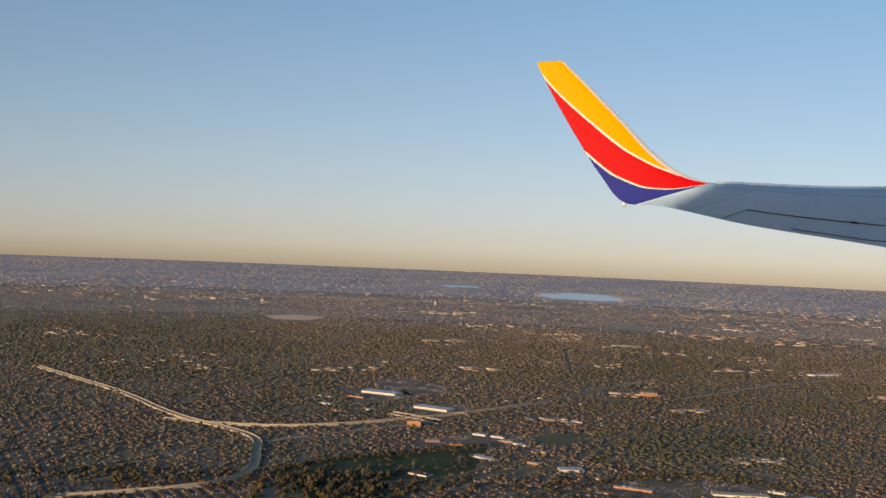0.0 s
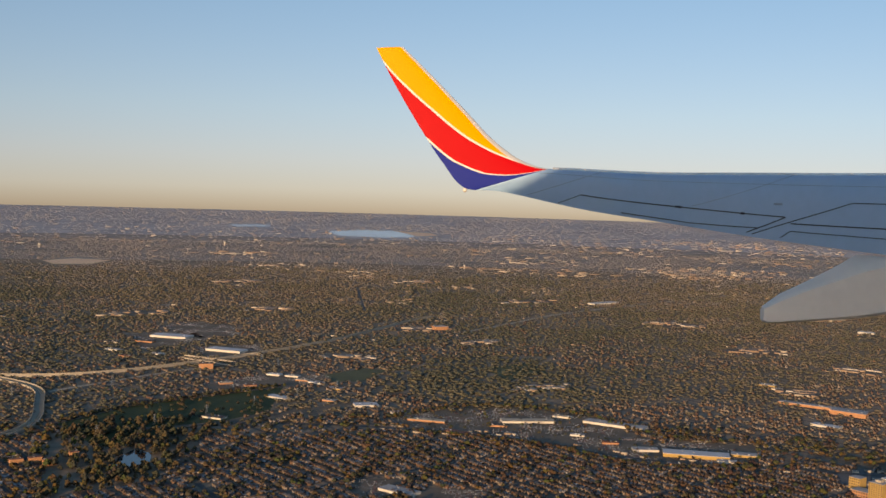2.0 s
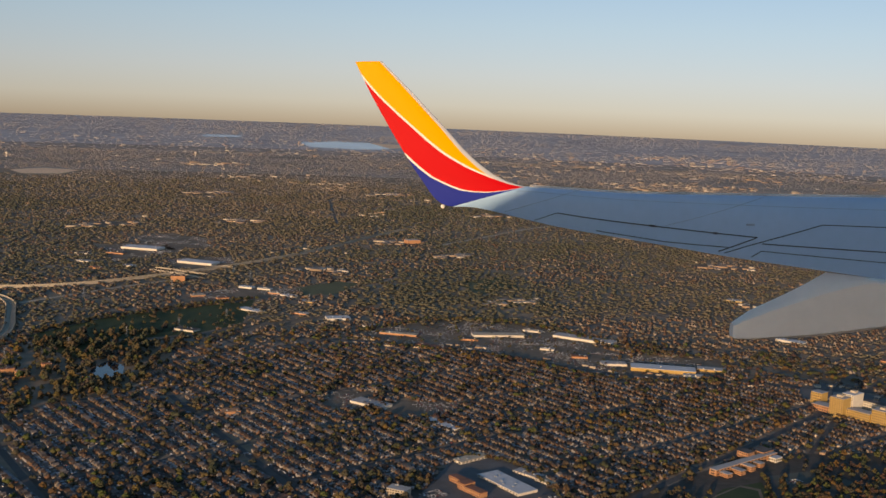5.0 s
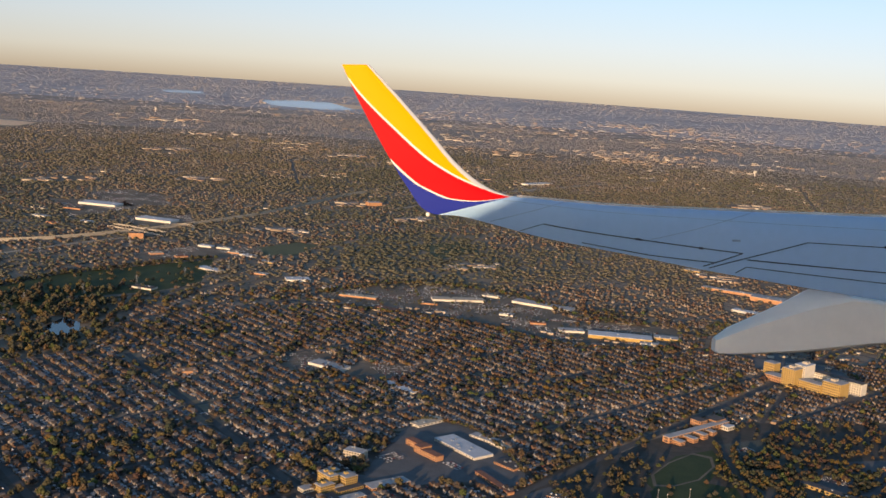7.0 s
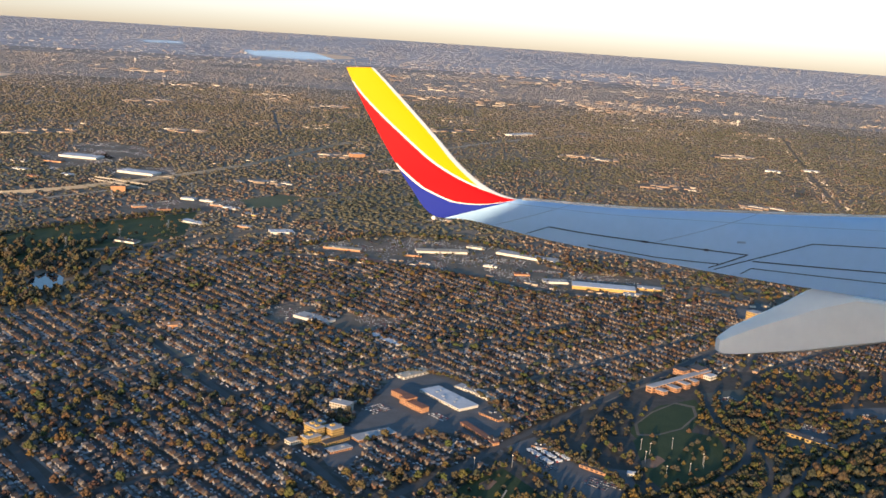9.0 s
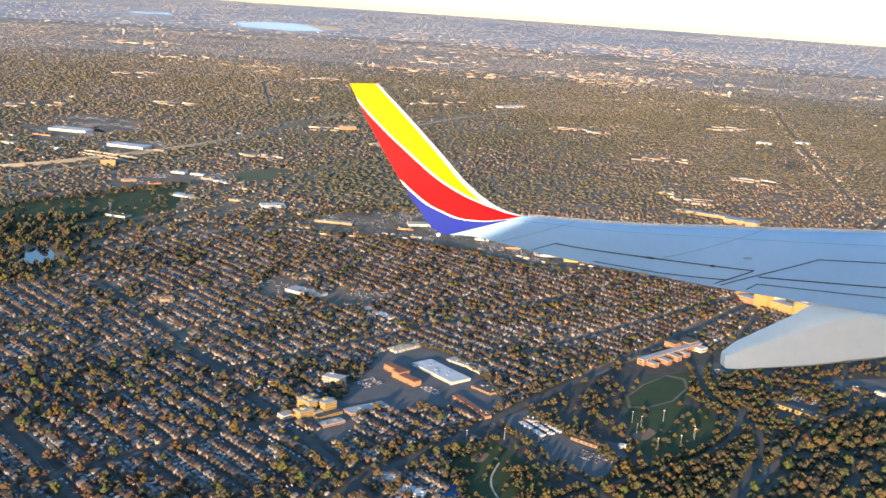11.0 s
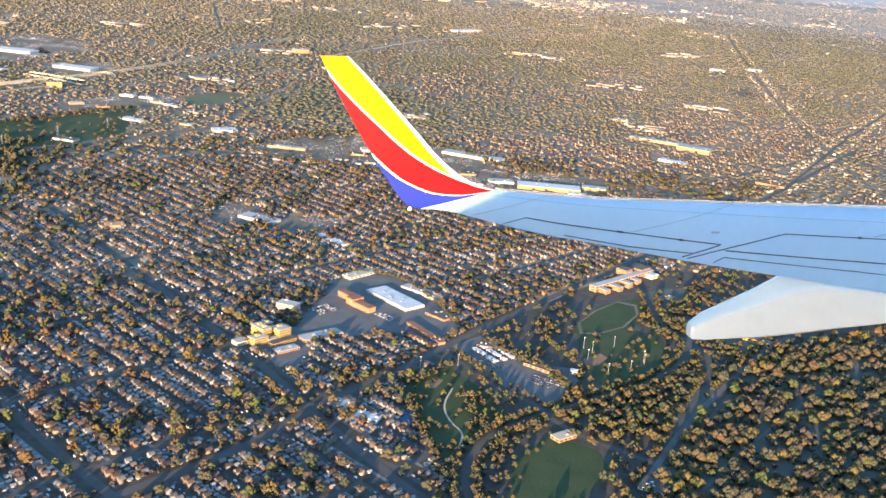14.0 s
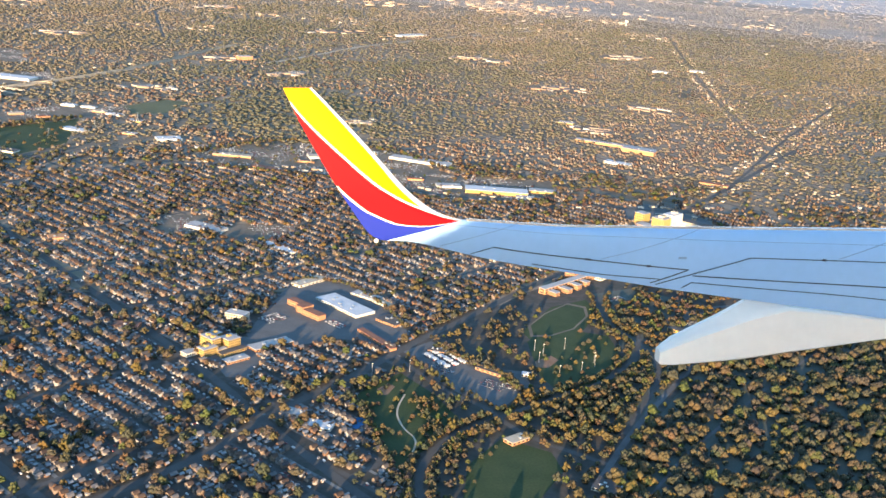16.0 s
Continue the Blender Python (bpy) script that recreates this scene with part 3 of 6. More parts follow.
def house_lots(r0, r1):
    reach = int(r1 / LOT)
    ks = np.arange(-int(r1 / PITCH), int(r1 / PITCH) + 1)
    js = np.arange(-reach, reach + 1)
    K, J = np.meshgrid(ks, js, indexing="ij")
    out = []
    for side in (-1, 1):
        a = J * LOT + rng.normal(0, 0.12, J.shape)
        b = K * PITCH + side * 2.75 + rng.normal(0, 0.15, J.shape)
        x = C0[0] + a * U[0] + b * V[0]
        y = C0[1] + a * U[1] + b * V[1]
        cross = J % 20 < 18
        out.append(np.stack([x[cross], y[cross], np.full(cross.sum(), side)], 1))
    p = np.concatenate(out)
    r = np.hypot(p[:, 0], p[:, 1])
    p = p[(r > r0) & (r < r1) & in_view(p[:, 0], p[:, 1])]
    return p[free(p[:, 0], p[:, 1], 1.3) & dry(p[:, 0], p[:, 1])]


HOUSE_V = [(-.5, -.7, 0), (.5, -.7, 0), (.5, .7, 0), (-.5, .7, 0), (-.5, -.7, .75), (.5, -.7, .75), (.5, .7, .75), (-.5, .7, .75), (0, -.7, 1.2), (0, .7, 1.2),
           (-.58, -.77, .69), (0, -.77, 1.24), (0, .77, 1.24), (-.58, .77, .69), (.58, -.77, .69), (.58, .77, .69)]
HOUSE_F = [(0, 1, 5, 8, 4), (1, 2, 6, 5), (2, 3, 7, 9, 6), (3, 0, 4, 7), (10, 11, 12, 13), (11, 14, 15, 12)]
HOUSE_M = [0, 0, 0, 0, 1, 1]


lots = house_lots(180, 1250)
dist = np.hypot(lots[:, 0], lots[:, 1])
chance = np.where(dist < 520, np.clip(0.72 + 0.6 * patches(lots[:, 0], lots[:, 1], 38, 17), 0.6, 0.98), np.clip(0.95 - dist / 1150, 0.06, 0.45) * (1 - 0.93 * wooded(lots[:, 0], lots[:, 1])))
keep = rng.random(len(lots)) < chance
lots, dist = lots[keep], dist[keep]
turned = rng.random(len(lots)) < 0.2
turn = ROW + np.where(turned, math.pi / 2, 0) + rng.normal(0, 0.03, len(lots))
sz = np.stack([np.where(turned, 1.5, rng.uniform(1.05, 1.4, len(lots))), np.where(turned, 0.85, rng.uniform(1.0, 1.3, len(lots))), rng.uniform(1.0, 1.4, len(lots))], 1)
pos = np.stack([lots[:, 0], lots[:, 1], np.zeros(len(lots))], 1)
order = np.argsort(dist)
near_houses, far_houses = order[:300], order[300:]
for group, wall in ((far_houses[dist[far_houses] < 400], M_WALLS), (far_houses[dist[far_houses] >= 400], M_WALLS_MIXED)):
    mass("house_rows", HOUSE_V, HOUSE_F, HOUSE_M, [wall, M_ROOFS], pos[group], sz[group], turn[group], "rows of small gabled houses of the suburb", "houses")
# garages and sheds in the yards
gk = rng.random(len(lots)) < 0.9
gk &= dist < 560
off = lots[gk, 2] * 1.8
gp = np.stack([lots[gk, 0] + V[0] * off + U[0] * 0.6, lots[gk, 1] + V[1] * off + U[1] * 0.6, np.zeros(gk.sum())], 1)
mass("garages", HOUSE_V, HOUSE_F, HOUSE_M, [M_WALLS, M_SHED_ROOFS], gp, np.stack([rng.uniform(.7, 1.05, gk.sum()), rng.uniform(.7, .95, gk.sum()), rng.uniform(.55, .75, gk.sum())], 1), ROW + rng.normal(0, .05, gk.sum()),
     "small garages and sheds behind the houses", "garages")

sk = rng.random(len(lots)) < 0.8
sk &= dist < 480
off = lots[sk, 2] * rng.uniform(1.15, 2.2, sk.sum())
sp = np.stack([lots[sk, 0] + V[0] * off - U[0] * 0.45, lots[sk, 1] + V[1] * off - U[1] * 0.45, np.zeros(sk.sum())], 1)
mass("sheds", HOUSE_V, HOUSE_F, HOUSE_M, [M_WALLS, M_SHED_ROOFS], sp, np.stack([rng.uniform(.35, .6, sk.sum()), rng.uniform(.5, .9, sk.sum()), rng.uniform(.4, .55, sk.sum())], 1), ROW + rng.normal(0, .08, sk.sum()),
     "small sheds and lean-tos in the back yards", "sheds")

# parked cars and board fences in the near streets and yards
near_lots = lots[dist < 395]
pk = near_lots[rng.random(len(near_lots)) < 0.6]
n = len(pk)
off = pk[:, 2] * -2.1 + rng.normal(0, .05, n)
a = rng.uniform(-.6, .6, n)
CAR_V = [(-.5, -.5, 0), (.5, -.5, 0), (.5, .5, 0), (-.5, .5, 0), (-.5, -.5, .5), (.5, -.5, .5), (.5, .5, .5), (-.5, .5, .5), (-.3, -.42, 1), (.2, -.42, 1), (.2, .42, 1), (-.3, .42, 1)]
CAR_F = [(0, 1, 5, 4), (1, 2, 6, 5), (2, 3, 7, 6), (3, 0, 4, 7), (4, 5, 9, 8), (5, 6, 10, 9), (6, 7, 11, 10), (7, 4, 8, 11), (8, 9, 10, 11)]
mass("street_cars", CAR_V, CAR_F, [0] * 9, [M_CARS], np.stack([pk[:, 0] + V[0] * off + U[0] * a, pk[:, 1] + V[1] * off + U[1] * a, np.full(n, 0.01)], 1), np.tile([0.95, 0.4, 0.32], (n, 1)), np.full(n, ROW), "small parked cars along the side streets", "cars")
fk = near_lots[rng.random(len(near_lots)) < 0.55]
n = len(fk)
off = fk[:, 2] * 1.7
FENCE_V, FENCE_F = box_data(1, 1, 1)
mass("yard_fences", FENCE_V, FENCE_F, [0] * len(FENCE_F), [M_WALLS_MIXED], np.stack([fk[:, 0] + V[0] * off + U[0] * .8, fk[:, 1] + V[1] * off + U[1] * .8, np.zeros(n)], 1), np.stack([np.full(n, .03), rng.uniform(1.0, 1.8, n), rng.uniform(.28, .4, n)], 1), np.full(n, ROW), "thin board fences between back yards", "fences")
sk = near_lots[rng.random(len(near_lots)) < 0.8]
n = len(sk)
off = sk[:, 2] * 1.3 + rng.normal(0, .6, n)
a = rng.uniform(-.8, .8, n)
SHRUB_V, SHRUB_F = [], []
for q in ((1, 0, 0.4), (.3, .9, 0.5), (-.8, .6, 0.4), (-.8, -.5, 0.5), (.2, -1, 0.4), (0, 0, 1.0)):
    SHRUB_V.append(tuple(.5 * c for c in q[:2]) + (q[2],))
SHRUB_F = [(0, 1, 5), (1, 2, 5), (2, 3, 5), (3, 4, 5), (4, 0, 5)]
mass("yard_shrubs", SHRUB_V, SHRUB_F, [0] * 5, [M_TREES], np.stack([sk[:, 0] + V[0] * off + U[0] * a, sk[:, 1] + V[1] * off + U[1] * a, np.full(n, -.05)], 1), np.stack([rng.uniform(.4, 1.0, n), rng.uniform(.4, 1.0, n), rng.uniform(.3, .8, n)], 1), rng.uniform(0, 6, n), "low shrubs in the gardens", "shrubs")

# local streets and back alleys
sv, sf, alley = [], [], []
for k in range(-76, 77):
    for j in range(-62, 63):
        for lane, half in ((0, .85), (.5, .5)):
            a0, a1, b = j * 10 * LOT, (j + 1) * 10 * LOT, (k + lane) * PITCH
            m = C0 + (a0 + a1) / 2 * U + b * V
            if not (180 < np.hypot(*m) < 830 and in_view(m[:1], m[1:])[0] and free(m[:1], m[1:], 0.2)[0]):
                continue
            c = [C0 + a0 * U + (b - half) * V, C0 + a1 * U + (b - half) * V, C0 + a1 * U + (b + half) * V, C0 + a0 * U + (b + half) * V]
            i = len(sv)
            sv += [(*q, 0.006) for q in c]
            (sf if lane == 0 else alley).append((i, i + 1, i + 2, i + 3))
for k in range(-76, 77):
    for j in range(-42, 43):
        a, b0 = (20 * j + 18.5) * LOT, k * PITCH
        m = C0 + a * U + (b0 + PITCH / 2) * V
        if 180 < np.hypot(*m) < 700 and in_view(m[:1], m[1:])[0] and free(m[:1], m[1:], 2)[0]:
            i = len(sv)
            sv += [(*(C0 + (a + da) * U + (b0 + db) * V), 0.009) for da, db in ((-.8, 0), (.8, 0), (.8, PITCH), (-.8, PITCH))]
            sf.append((i, i + 1, i + 2, i + 3))
tagged(new("side_streets", mesh_of("side_streets", sv, sf + alley, [M_ASPHALT, M_ALLEY], [0] * len(sf) + [1] * len(alley))), "narrow grey side streets and paler back alleys", "road", kind="structure")


def ico(sub=1):
    bm = bmesh.new()
    bmesh.ops.create_icosphere(bm, subdivisions=sub, radius=1)
    v = [tuple(q.co) for q in bm.verts]
    f = [tuple(q.index for q in p.verts) for p in bm.faces]
    bm.free()
    return v, f


def crown_shape(clumps, seed):
    """A domed crown of small ragged clumps, about 1 m across and 1 m high, above its foot."""
    r = np.random.default_rng(seed)
    v, f = [], []
    for i in range(clumps):
        a, d = i * 2.4 + r.uniform(-0.5, 0.5), 0.36 * math.sqrt((i + 0.2) / clumps)
        z = 0.8 - 1.1 * d + r.uniform(-0.16, 0.12)
        s = r.uniform(0.19, 0.29) * (1.25 if clumps < 9 else 1)
        k = len(v)
        for q in ((1, 0, 0), (0, 1, 0), (-1, 0, 0), (0, -1, 0), (0, 0, 1), (0, 0, -1)):
            t = Vector(q) * s * (1 + r.normal(0, 0.22)) + Vector(r.normal(0, 0.22 * s, 3))
            v.append((d * math.cos(a) + t.x, d * math.sin(a) + t.y, max(0.05, z + t.z * 0.9)))
        f += [tuple(k + j for j in t) for t in ((0, 1, 4), (1, 2, 4), (2, 3, 4), (3, 0, 4), (1, 0, 5), (2, 1, 5), (3, 2, 5), (0, 3, 5))]
    return v, f


def scatter(n, r0, r1, power=1.0):
    r = np.sqrt(rng.uniform(r0 ** 2, r1 ** 2, n))
    az = np.radians(rng.uniform(-33, 44, n))
    return r * np.sin(az), r * np.cos(az)


def trees(name, x, y, size, clumps, seed, mat, label):
    v, f = crown_shape(clumps, seed)
    n = len(x)
    s = np.stack([size, size, size * rng.uniform(0.8, 1.25, n)], 1)
    mass(name, v, f, [0] * len(f), [mat], np.stack([x, y, np.zeros(n)], 1), s, rng.uniform(0, 6.28, n), label, "trees")


def fill(poly, density):
    p = np.array(poly)
    (x0, y0), (x1, y1) = p.min(0), p.max(0)
    n = int((x1 - x0) * (y1 - y0) * density)
    x, y = rng.uniform(x0, x1, n), rng.uniform(y0, y1, n)
    blur = 0.012 * np.hypot(x, y) * (3 if poly is WOOD_MID else 1)
    k = inside(x + rng.normal(0, 1, n) * blur, y + rng.normal(0, 1, n) * blur, poly)
    k &= rng.random(n) < 0.5 + 0.9 * patches(x, y, 0.12 * math.hypot(x0, y0), 14)
    k &= in_view(x, y) & (np.hypot(x, y) > 170)
    x, y = x[k], y[k]
    k = free(x, y, 0.4, polys=False) & (np.hypot(x - 169.4, y - 297.8) > 9)
    if poly is THICKET:
        k &= ~inside(x, y, LAWN) & ~inside(x, y, SCHOOL)
    return x[k], y[k]


def plain_crown(seed, clumps=1):
    """A coarse uneven crown for trees far off."""
    r = np.random.default_rng(seed)
    v, f = [], []
    for i in range(clumps):
        s, k = (0.5, len(v)) if clumps == 1 else (r.uniform(0.3, 0.42), len(v))
        o = (0, 0) if clumps == 1 else r.normal(0, 0.22, 2)
        z = r.uniform(0.35, 0.6)
        for q in ((1, 0, 0), (0, 1, 0), (-1, 0, 0), (0, -1, 0), (0, 0, 1), (0, 0, -1)):
            w = s * (1 + r.normal(0, 0.2))
            v.append((o[0] + q[0] * w, o[1] + q[1] * w, z + q[2] * w))
        f += [tuple(k + j for j in t) for t in ((0, 1, 4), (1, 2, 4), (2, 3, 4), (3, 0, 4), (1, 0, 5), (2, 1, 5), (3, 2, 5), (0, 3, 5))]
    return v, f


def far_trees(name, x, y, size, clumps, seed, mat, label, low=0.2, high=0.34):
    v, f = plain_crown(seed, clumps)
    n = len(x)
    s = np.stack([size * rng.uniform(0.7, 1.4, n), size, size * rng.uniform(low, high, n)], 1)
    mass(name, v, f, [0] * len(f), [mat], np.stack([x, y, np.zeros(n)], 1), s, rng.uniform(0, 6.28, n), label, "trees", True)


NEAR_TREES = []      # place and size of single trees nearest the flight path


def near_apart(x, y, size, reach):
    """Keeps the trees within reach for single building, gives back the rest."""
    k = np.hypot(x, y) < reach
    NEAR_TREES.extend(zip(x[k].tolist(), y[k].tolist(), size[k].tolist()))
    return x[~k], y[~k], size[~k]


# street and garden trees of the near suburb, most of them in the back yards between the rows
def yard_share(x, y):
    b = ((x - C0[0]) * V[0] + (y - C0[1]) * V[1]) / PITCH
    off = np.abs(b - np.round(b)) * PITCH
    return np.where(off < 1.1, 0.0, np.where(off < 1.9, 0.7, np.where(off < 3.7, 0.05, 0.2)))


for i in range(4):
    x, y = scatter(4400, 180, 340)
    k = free(x, y, 0.3) & (rng.random(len(x)) < np.clip(2.0 * patches(x, y, 42, 9) - 0.25, 0.14, 1.2) * yard_share(x, y))
    x, y, sz_t = near_apart(x[k], y[k], rng.uniform(1.6, 3.3, k.sum()), 200)
    trees("garden_trees", x, y, sz_t, 12, 20 + i, M_TREES, "garden and street trees with thin spring leaves")
for i in range(3):
    x, y = scatter(11000, 330, 570)
    k = free(x, y, 0.3) & (rng.random(len(x)) < np.clip(2.0 * patches(x, y, 42, 9) - 0.25, 0.14, 1.2) * yard_share(x, y))
    far_trees("garden_trees", x[k], y[k], rng.uniform(1.8, 3.3, k.sum()), 3, 30 + i, M_TREES, "garden and street trees farther over the suburb", 0.7, 1.0)
for i in range(3):
    x, y = scatter(46000, 540, 1600)
    r, w = np.hypot(x, y), wooded(x, y)
    clump = np.clip(3.2 * patches(x, y, 17, 77) - 0.8, 0.12, 1)
    k = free(x, y, 0.4) & dry(x, y) & (rng.random(len(x)) < (w + (1 - w) * 0.8 * clump) * np.clip((1650 - r) / 450, 0.1, 1))
    deep = rng.random(len(x)) < 0.75 * w
    for q, mat, label in ((k & deep, M_DARK_WOOD, "close dark woods between the districts"), (k & ~deep, M_FAR_TREES, "bare and budding trees farther over the suburb")):
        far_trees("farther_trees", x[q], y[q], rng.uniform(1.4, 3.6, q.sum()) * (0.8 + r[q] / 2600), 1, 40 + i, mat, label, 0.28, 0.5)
x, y = scatter(60000, 1000, 2300)
r = np.hypot(x, y)
k = dry(x, y) & free(x, y, 3, polys=False) & (rng.random(len(x)) < (0.3 + 0.9 * patches(x, y, 300, 6)) * np.clip((r - 950) / 550, 0.1, 1))
far_trees("distant_woodland", x[k], y[k], rng.uniform(2.2, 4.4, k.sum()), 1, 50, M_DISTANT_TREES, "brown woodland in the distance, its colour paled for haze", 0.2, 0.32)
x, y = scatter(30000, 2200, 4930)
k = dry(x, y) & (rng.random(len(x)) < 0.3 + 0.8 * patches(x, y, 900, 8))
far_trees("farthest_woodland", x[k], y[k], rng.uniform(6, 12, k.sum()), 1, 51, M_HAZE_WOOD, "woodland below the horizon, its colour paled for haze", 0.1, 0.18)
for zone, dens, size, seed in ((FOREST, 0.21, (1.4, 3.6), 60), (WOOD, 0.28, (1.3, 2.6), 61), (RIVERSIDE, 0.32, (0.9, 1.8), 62), (THICKET, 0.2, (1.2, 2.5), 67), (WOOD_POND, 0.07, (2.0, 3.6), 63), (PARK_A, 0.07, (0.9, 1.9), 65), (PARK_B, 0.045, (0.9, 1.9), 66)):
    x, y = fill(zone, dens)
    k = dry(x, y)
    x, y, sz_t = near_apart(x[k], y[k], rng.uniform(*size, k.sum()), 203)
    trees("wood", x, y, sz_t, 12, seed, M_TREES, "open woodland of budding yellow and brown trees")
x, y = fill(COMMON, 0.075)
k = dry(x, y)
for q in (PARK_A, PARK_B, LAWN, CARLOTS, STADIUM, WORKS, SCHOOL, FOREST):
    k &= ~inside(x, y, q)
trees("common_trees", x[k], y[k], rng.uniform(1.2, 2.7, k.sum()), 10, 68, M_TREES, "loose budding trees over the common ground")
x, y = fill(WOOD_MID, 0.1)
far_trees("mid_wood", x, y, rng.uniform(2.4, 4, len(x)), 2, 64, M_DARK_WOOD, "dark wood beyond the shopping halls", 0.4, 0.65)

def tree_line(points, gap, spread, size, seed, label):
    """Trees strung along a line, with uneven gaps."""
    v, f, p = ribbon(points, 1, 0)
    seg = np.linalg.norm(np.diff(p, axis=0), axis=1)
    at = np.concatenate([[0], np.cumsum(seg)])
    u = np.arange(0, at[-1], gap) + rng.normal(0, gap * 0.35, len(np.arange(0, at[-1], gap)))
    x = np.interp(u, at, p[:, 0]) + rng.normal(0, spread, len(u))
    y = np.interp(u, at, p[:, 1]) + rng.normal(0, spread, len(u))
    k = free(x, y, 0.75, polys=False) & (np.hypot(x, y) > 180)
    trees("tree_line", x[k], y[k], rng.uniform(*size, k.sum()), 10, seed, M_TREES, label)


tree_line([(53.6, 202.9), (54.3, 215.5), (58.9, 228.1), (67.0, 238.4), (76.7, 245.1), (87.3, 250.5)], 0.42, 0.5, (1.0, 2.0), 70, "row of budding trees along the curving road")
tree_line([(58.8, 202.7), (59.3, 214.5), (63.5, 225.5), (70.6, 234.6), (79.3, 240.7), (89.7, 245.9)], 0.42, 0.5, (1.0, 2.0), 71, "row of budding trees along the curving road")
tree_line([(87.4, 250.3), (102.3, 258.4), (116.9, 264.9), (131.8, 276.0), (142.7, 288.5), (144.7, 299.4), (141.2, 309.6), (143.9, 324.7), (148.5, 338.9)], 0.55, 0.6, (1.0, 2.0), 87, "row of budding trees along the bending road")
tree_line([(89.7, 245.9), (104.6, 253.9), (119.4, 260.6), (135.2, 272.3), (147.1, 286.2), (149.7, 299.6), (146.2, 309.8), (148.7, 323.5), (153.3, 337.4)], 0.5, 0.7, (1.0, 2.1), 88, "row of budding trees along the bending road")
tree_line([(114.7, 236.1), (126.2, 250.3), (140.1, 268.1), (145.6, 282.2), (145.0, 293.1), (148.7, 303.9)], 0.6, 0.6, (1.0, 2.0), 72, "row of trees along the wood road")
tree_line([(97.2, 211.6), (116.5, 236.5), (141.1, 262.8), (161.7, 284.4), (181.4, 301.5), (203.2, 314.2)], 0.8, 0.8, (1.1, 2.1), 73, "trees along the straight wood road")
tree_line([(69.6, 291.2), (79.0, 264.0), (87.6, 254.5), (89.3, 244.8), (94.0, 235.6), (101.7, 227.8), (111.5, 217.2), (120.9, 204.2)], 1.2, 0.7, (1.0, 1.8), 74, "loose trees beside the park road")
tree_line([(81.9, 296.8), (86.1, 287.1), (94.0, 278.2), (97.6, 262.1), (100.0, 258.3)], 0.35, 0.9, (1.1, 2.1), 75, "brown row of trees between lot and sports ground")
tree_line([(50.5, 264.6), (66.5, 278.7)], 0.9, 0.6, (1.0, 1.8), 76, "trees along the edge of the park")
tree_line([(51.0, 260.3), (52.4, 237.5), (52.9, 220.5), (53.3, 205.3)], 0.6, 0.9, (1.2, 2.1), 77, "yellow-green trees between houses and park")
tree_line([(67.7, 259.7), (69.0, 247.7), (64.9, 238.4)], 0.6, 1.4, (1.1, 1.9), 78, "loose trees inside the park")
tree_line([(-33.3, 205.1), (-18.2, 217.0), (6.8, 235.0), (21.0, 251.6), (30.2, 261.5), (53.2, 281.2), (71.9, 301.0), (93.5, 320.4), (125.4, 349.9), (155.7, 376.2)], 1.3, 0.8, (1.0, 1.9), 86, "street trees along the wide street")
tree_line([(45.3, 359.8), (61.7, 357.2), (70.2, 340.9), (75.8, 311.6)], 1.0, 0.5, (1.0, 1.9), 85, "trees between the yard and the houses")
tree_line([(16.6, 561.1), (65.4, 601.4), (126.3, 579.5), (148.9, 520.4), (199.2, 512.5)], 1.2, 1.5, (1.4, 2.6), 79, "trees behind the shopping halls")
tree_line([(28.3, 530), (88.9, 507.1), (127.5, 462.4), (182.9, 466)], 1.0, 0.8, (1.3, 2.4), 80, "trees before the shopping halls")
tree_line([(-145.3, 539.8), (-117.6, 584.5), (-42.2, 646)], 1.2, 1.2, (1.4, 2.8), 81, "trees along the power line corridor")
x, y = fill(CORRIDOR, 0.02)
trees("corridor_trees", x, y, rng.uniform(1.4, 2.6, len(x)), 6, 82, M_TREES, "loose trees in the green corridor")
x, y = fill(STRIP, 0.02)
trees("yard_trees", x, y, rng.uniform(1.2, 2.2, len(x)), 4, 83, M_TREES, "loose trees in the shop yards")

# rows of cars on the lots
cars = []
for lot in LOTS + [STRIP]:
    p = np.array(lot)
    (x0, y0), (x1, y1) = p.min(0), p.max(0)
    gx, gy = np.meshgrid(np.arange(x0, x1, .75), np.arange(y0, y1, 2.6))
    x, y = gx.ravel(), gy.ravel()
    k = inside(x, y, lot) & (rng.random(len(x)) < 0.9 * np.clip(patches(x, y, 25, 31) * 2 - .7, 0, 1)) & free(x, y, .5, polys=False)
    cars.append(np.stack([x[k], y[k]], 1))
cars = np.concatenate(cars)
n = len(cars)
mass("lot_cars", CAR_V, CAR_F, [0] * 9, [M_CARS], np.stack([cars[:, 0], cars[:, 1], np.full(n, 0.02)], 1), np.tile([0.7, 0.3, 0.24], (n, 1)), np.full(n, math.pi / 2), "rows of parked cars on the lots", "cars")

# shops strung along the avenues
shop = []
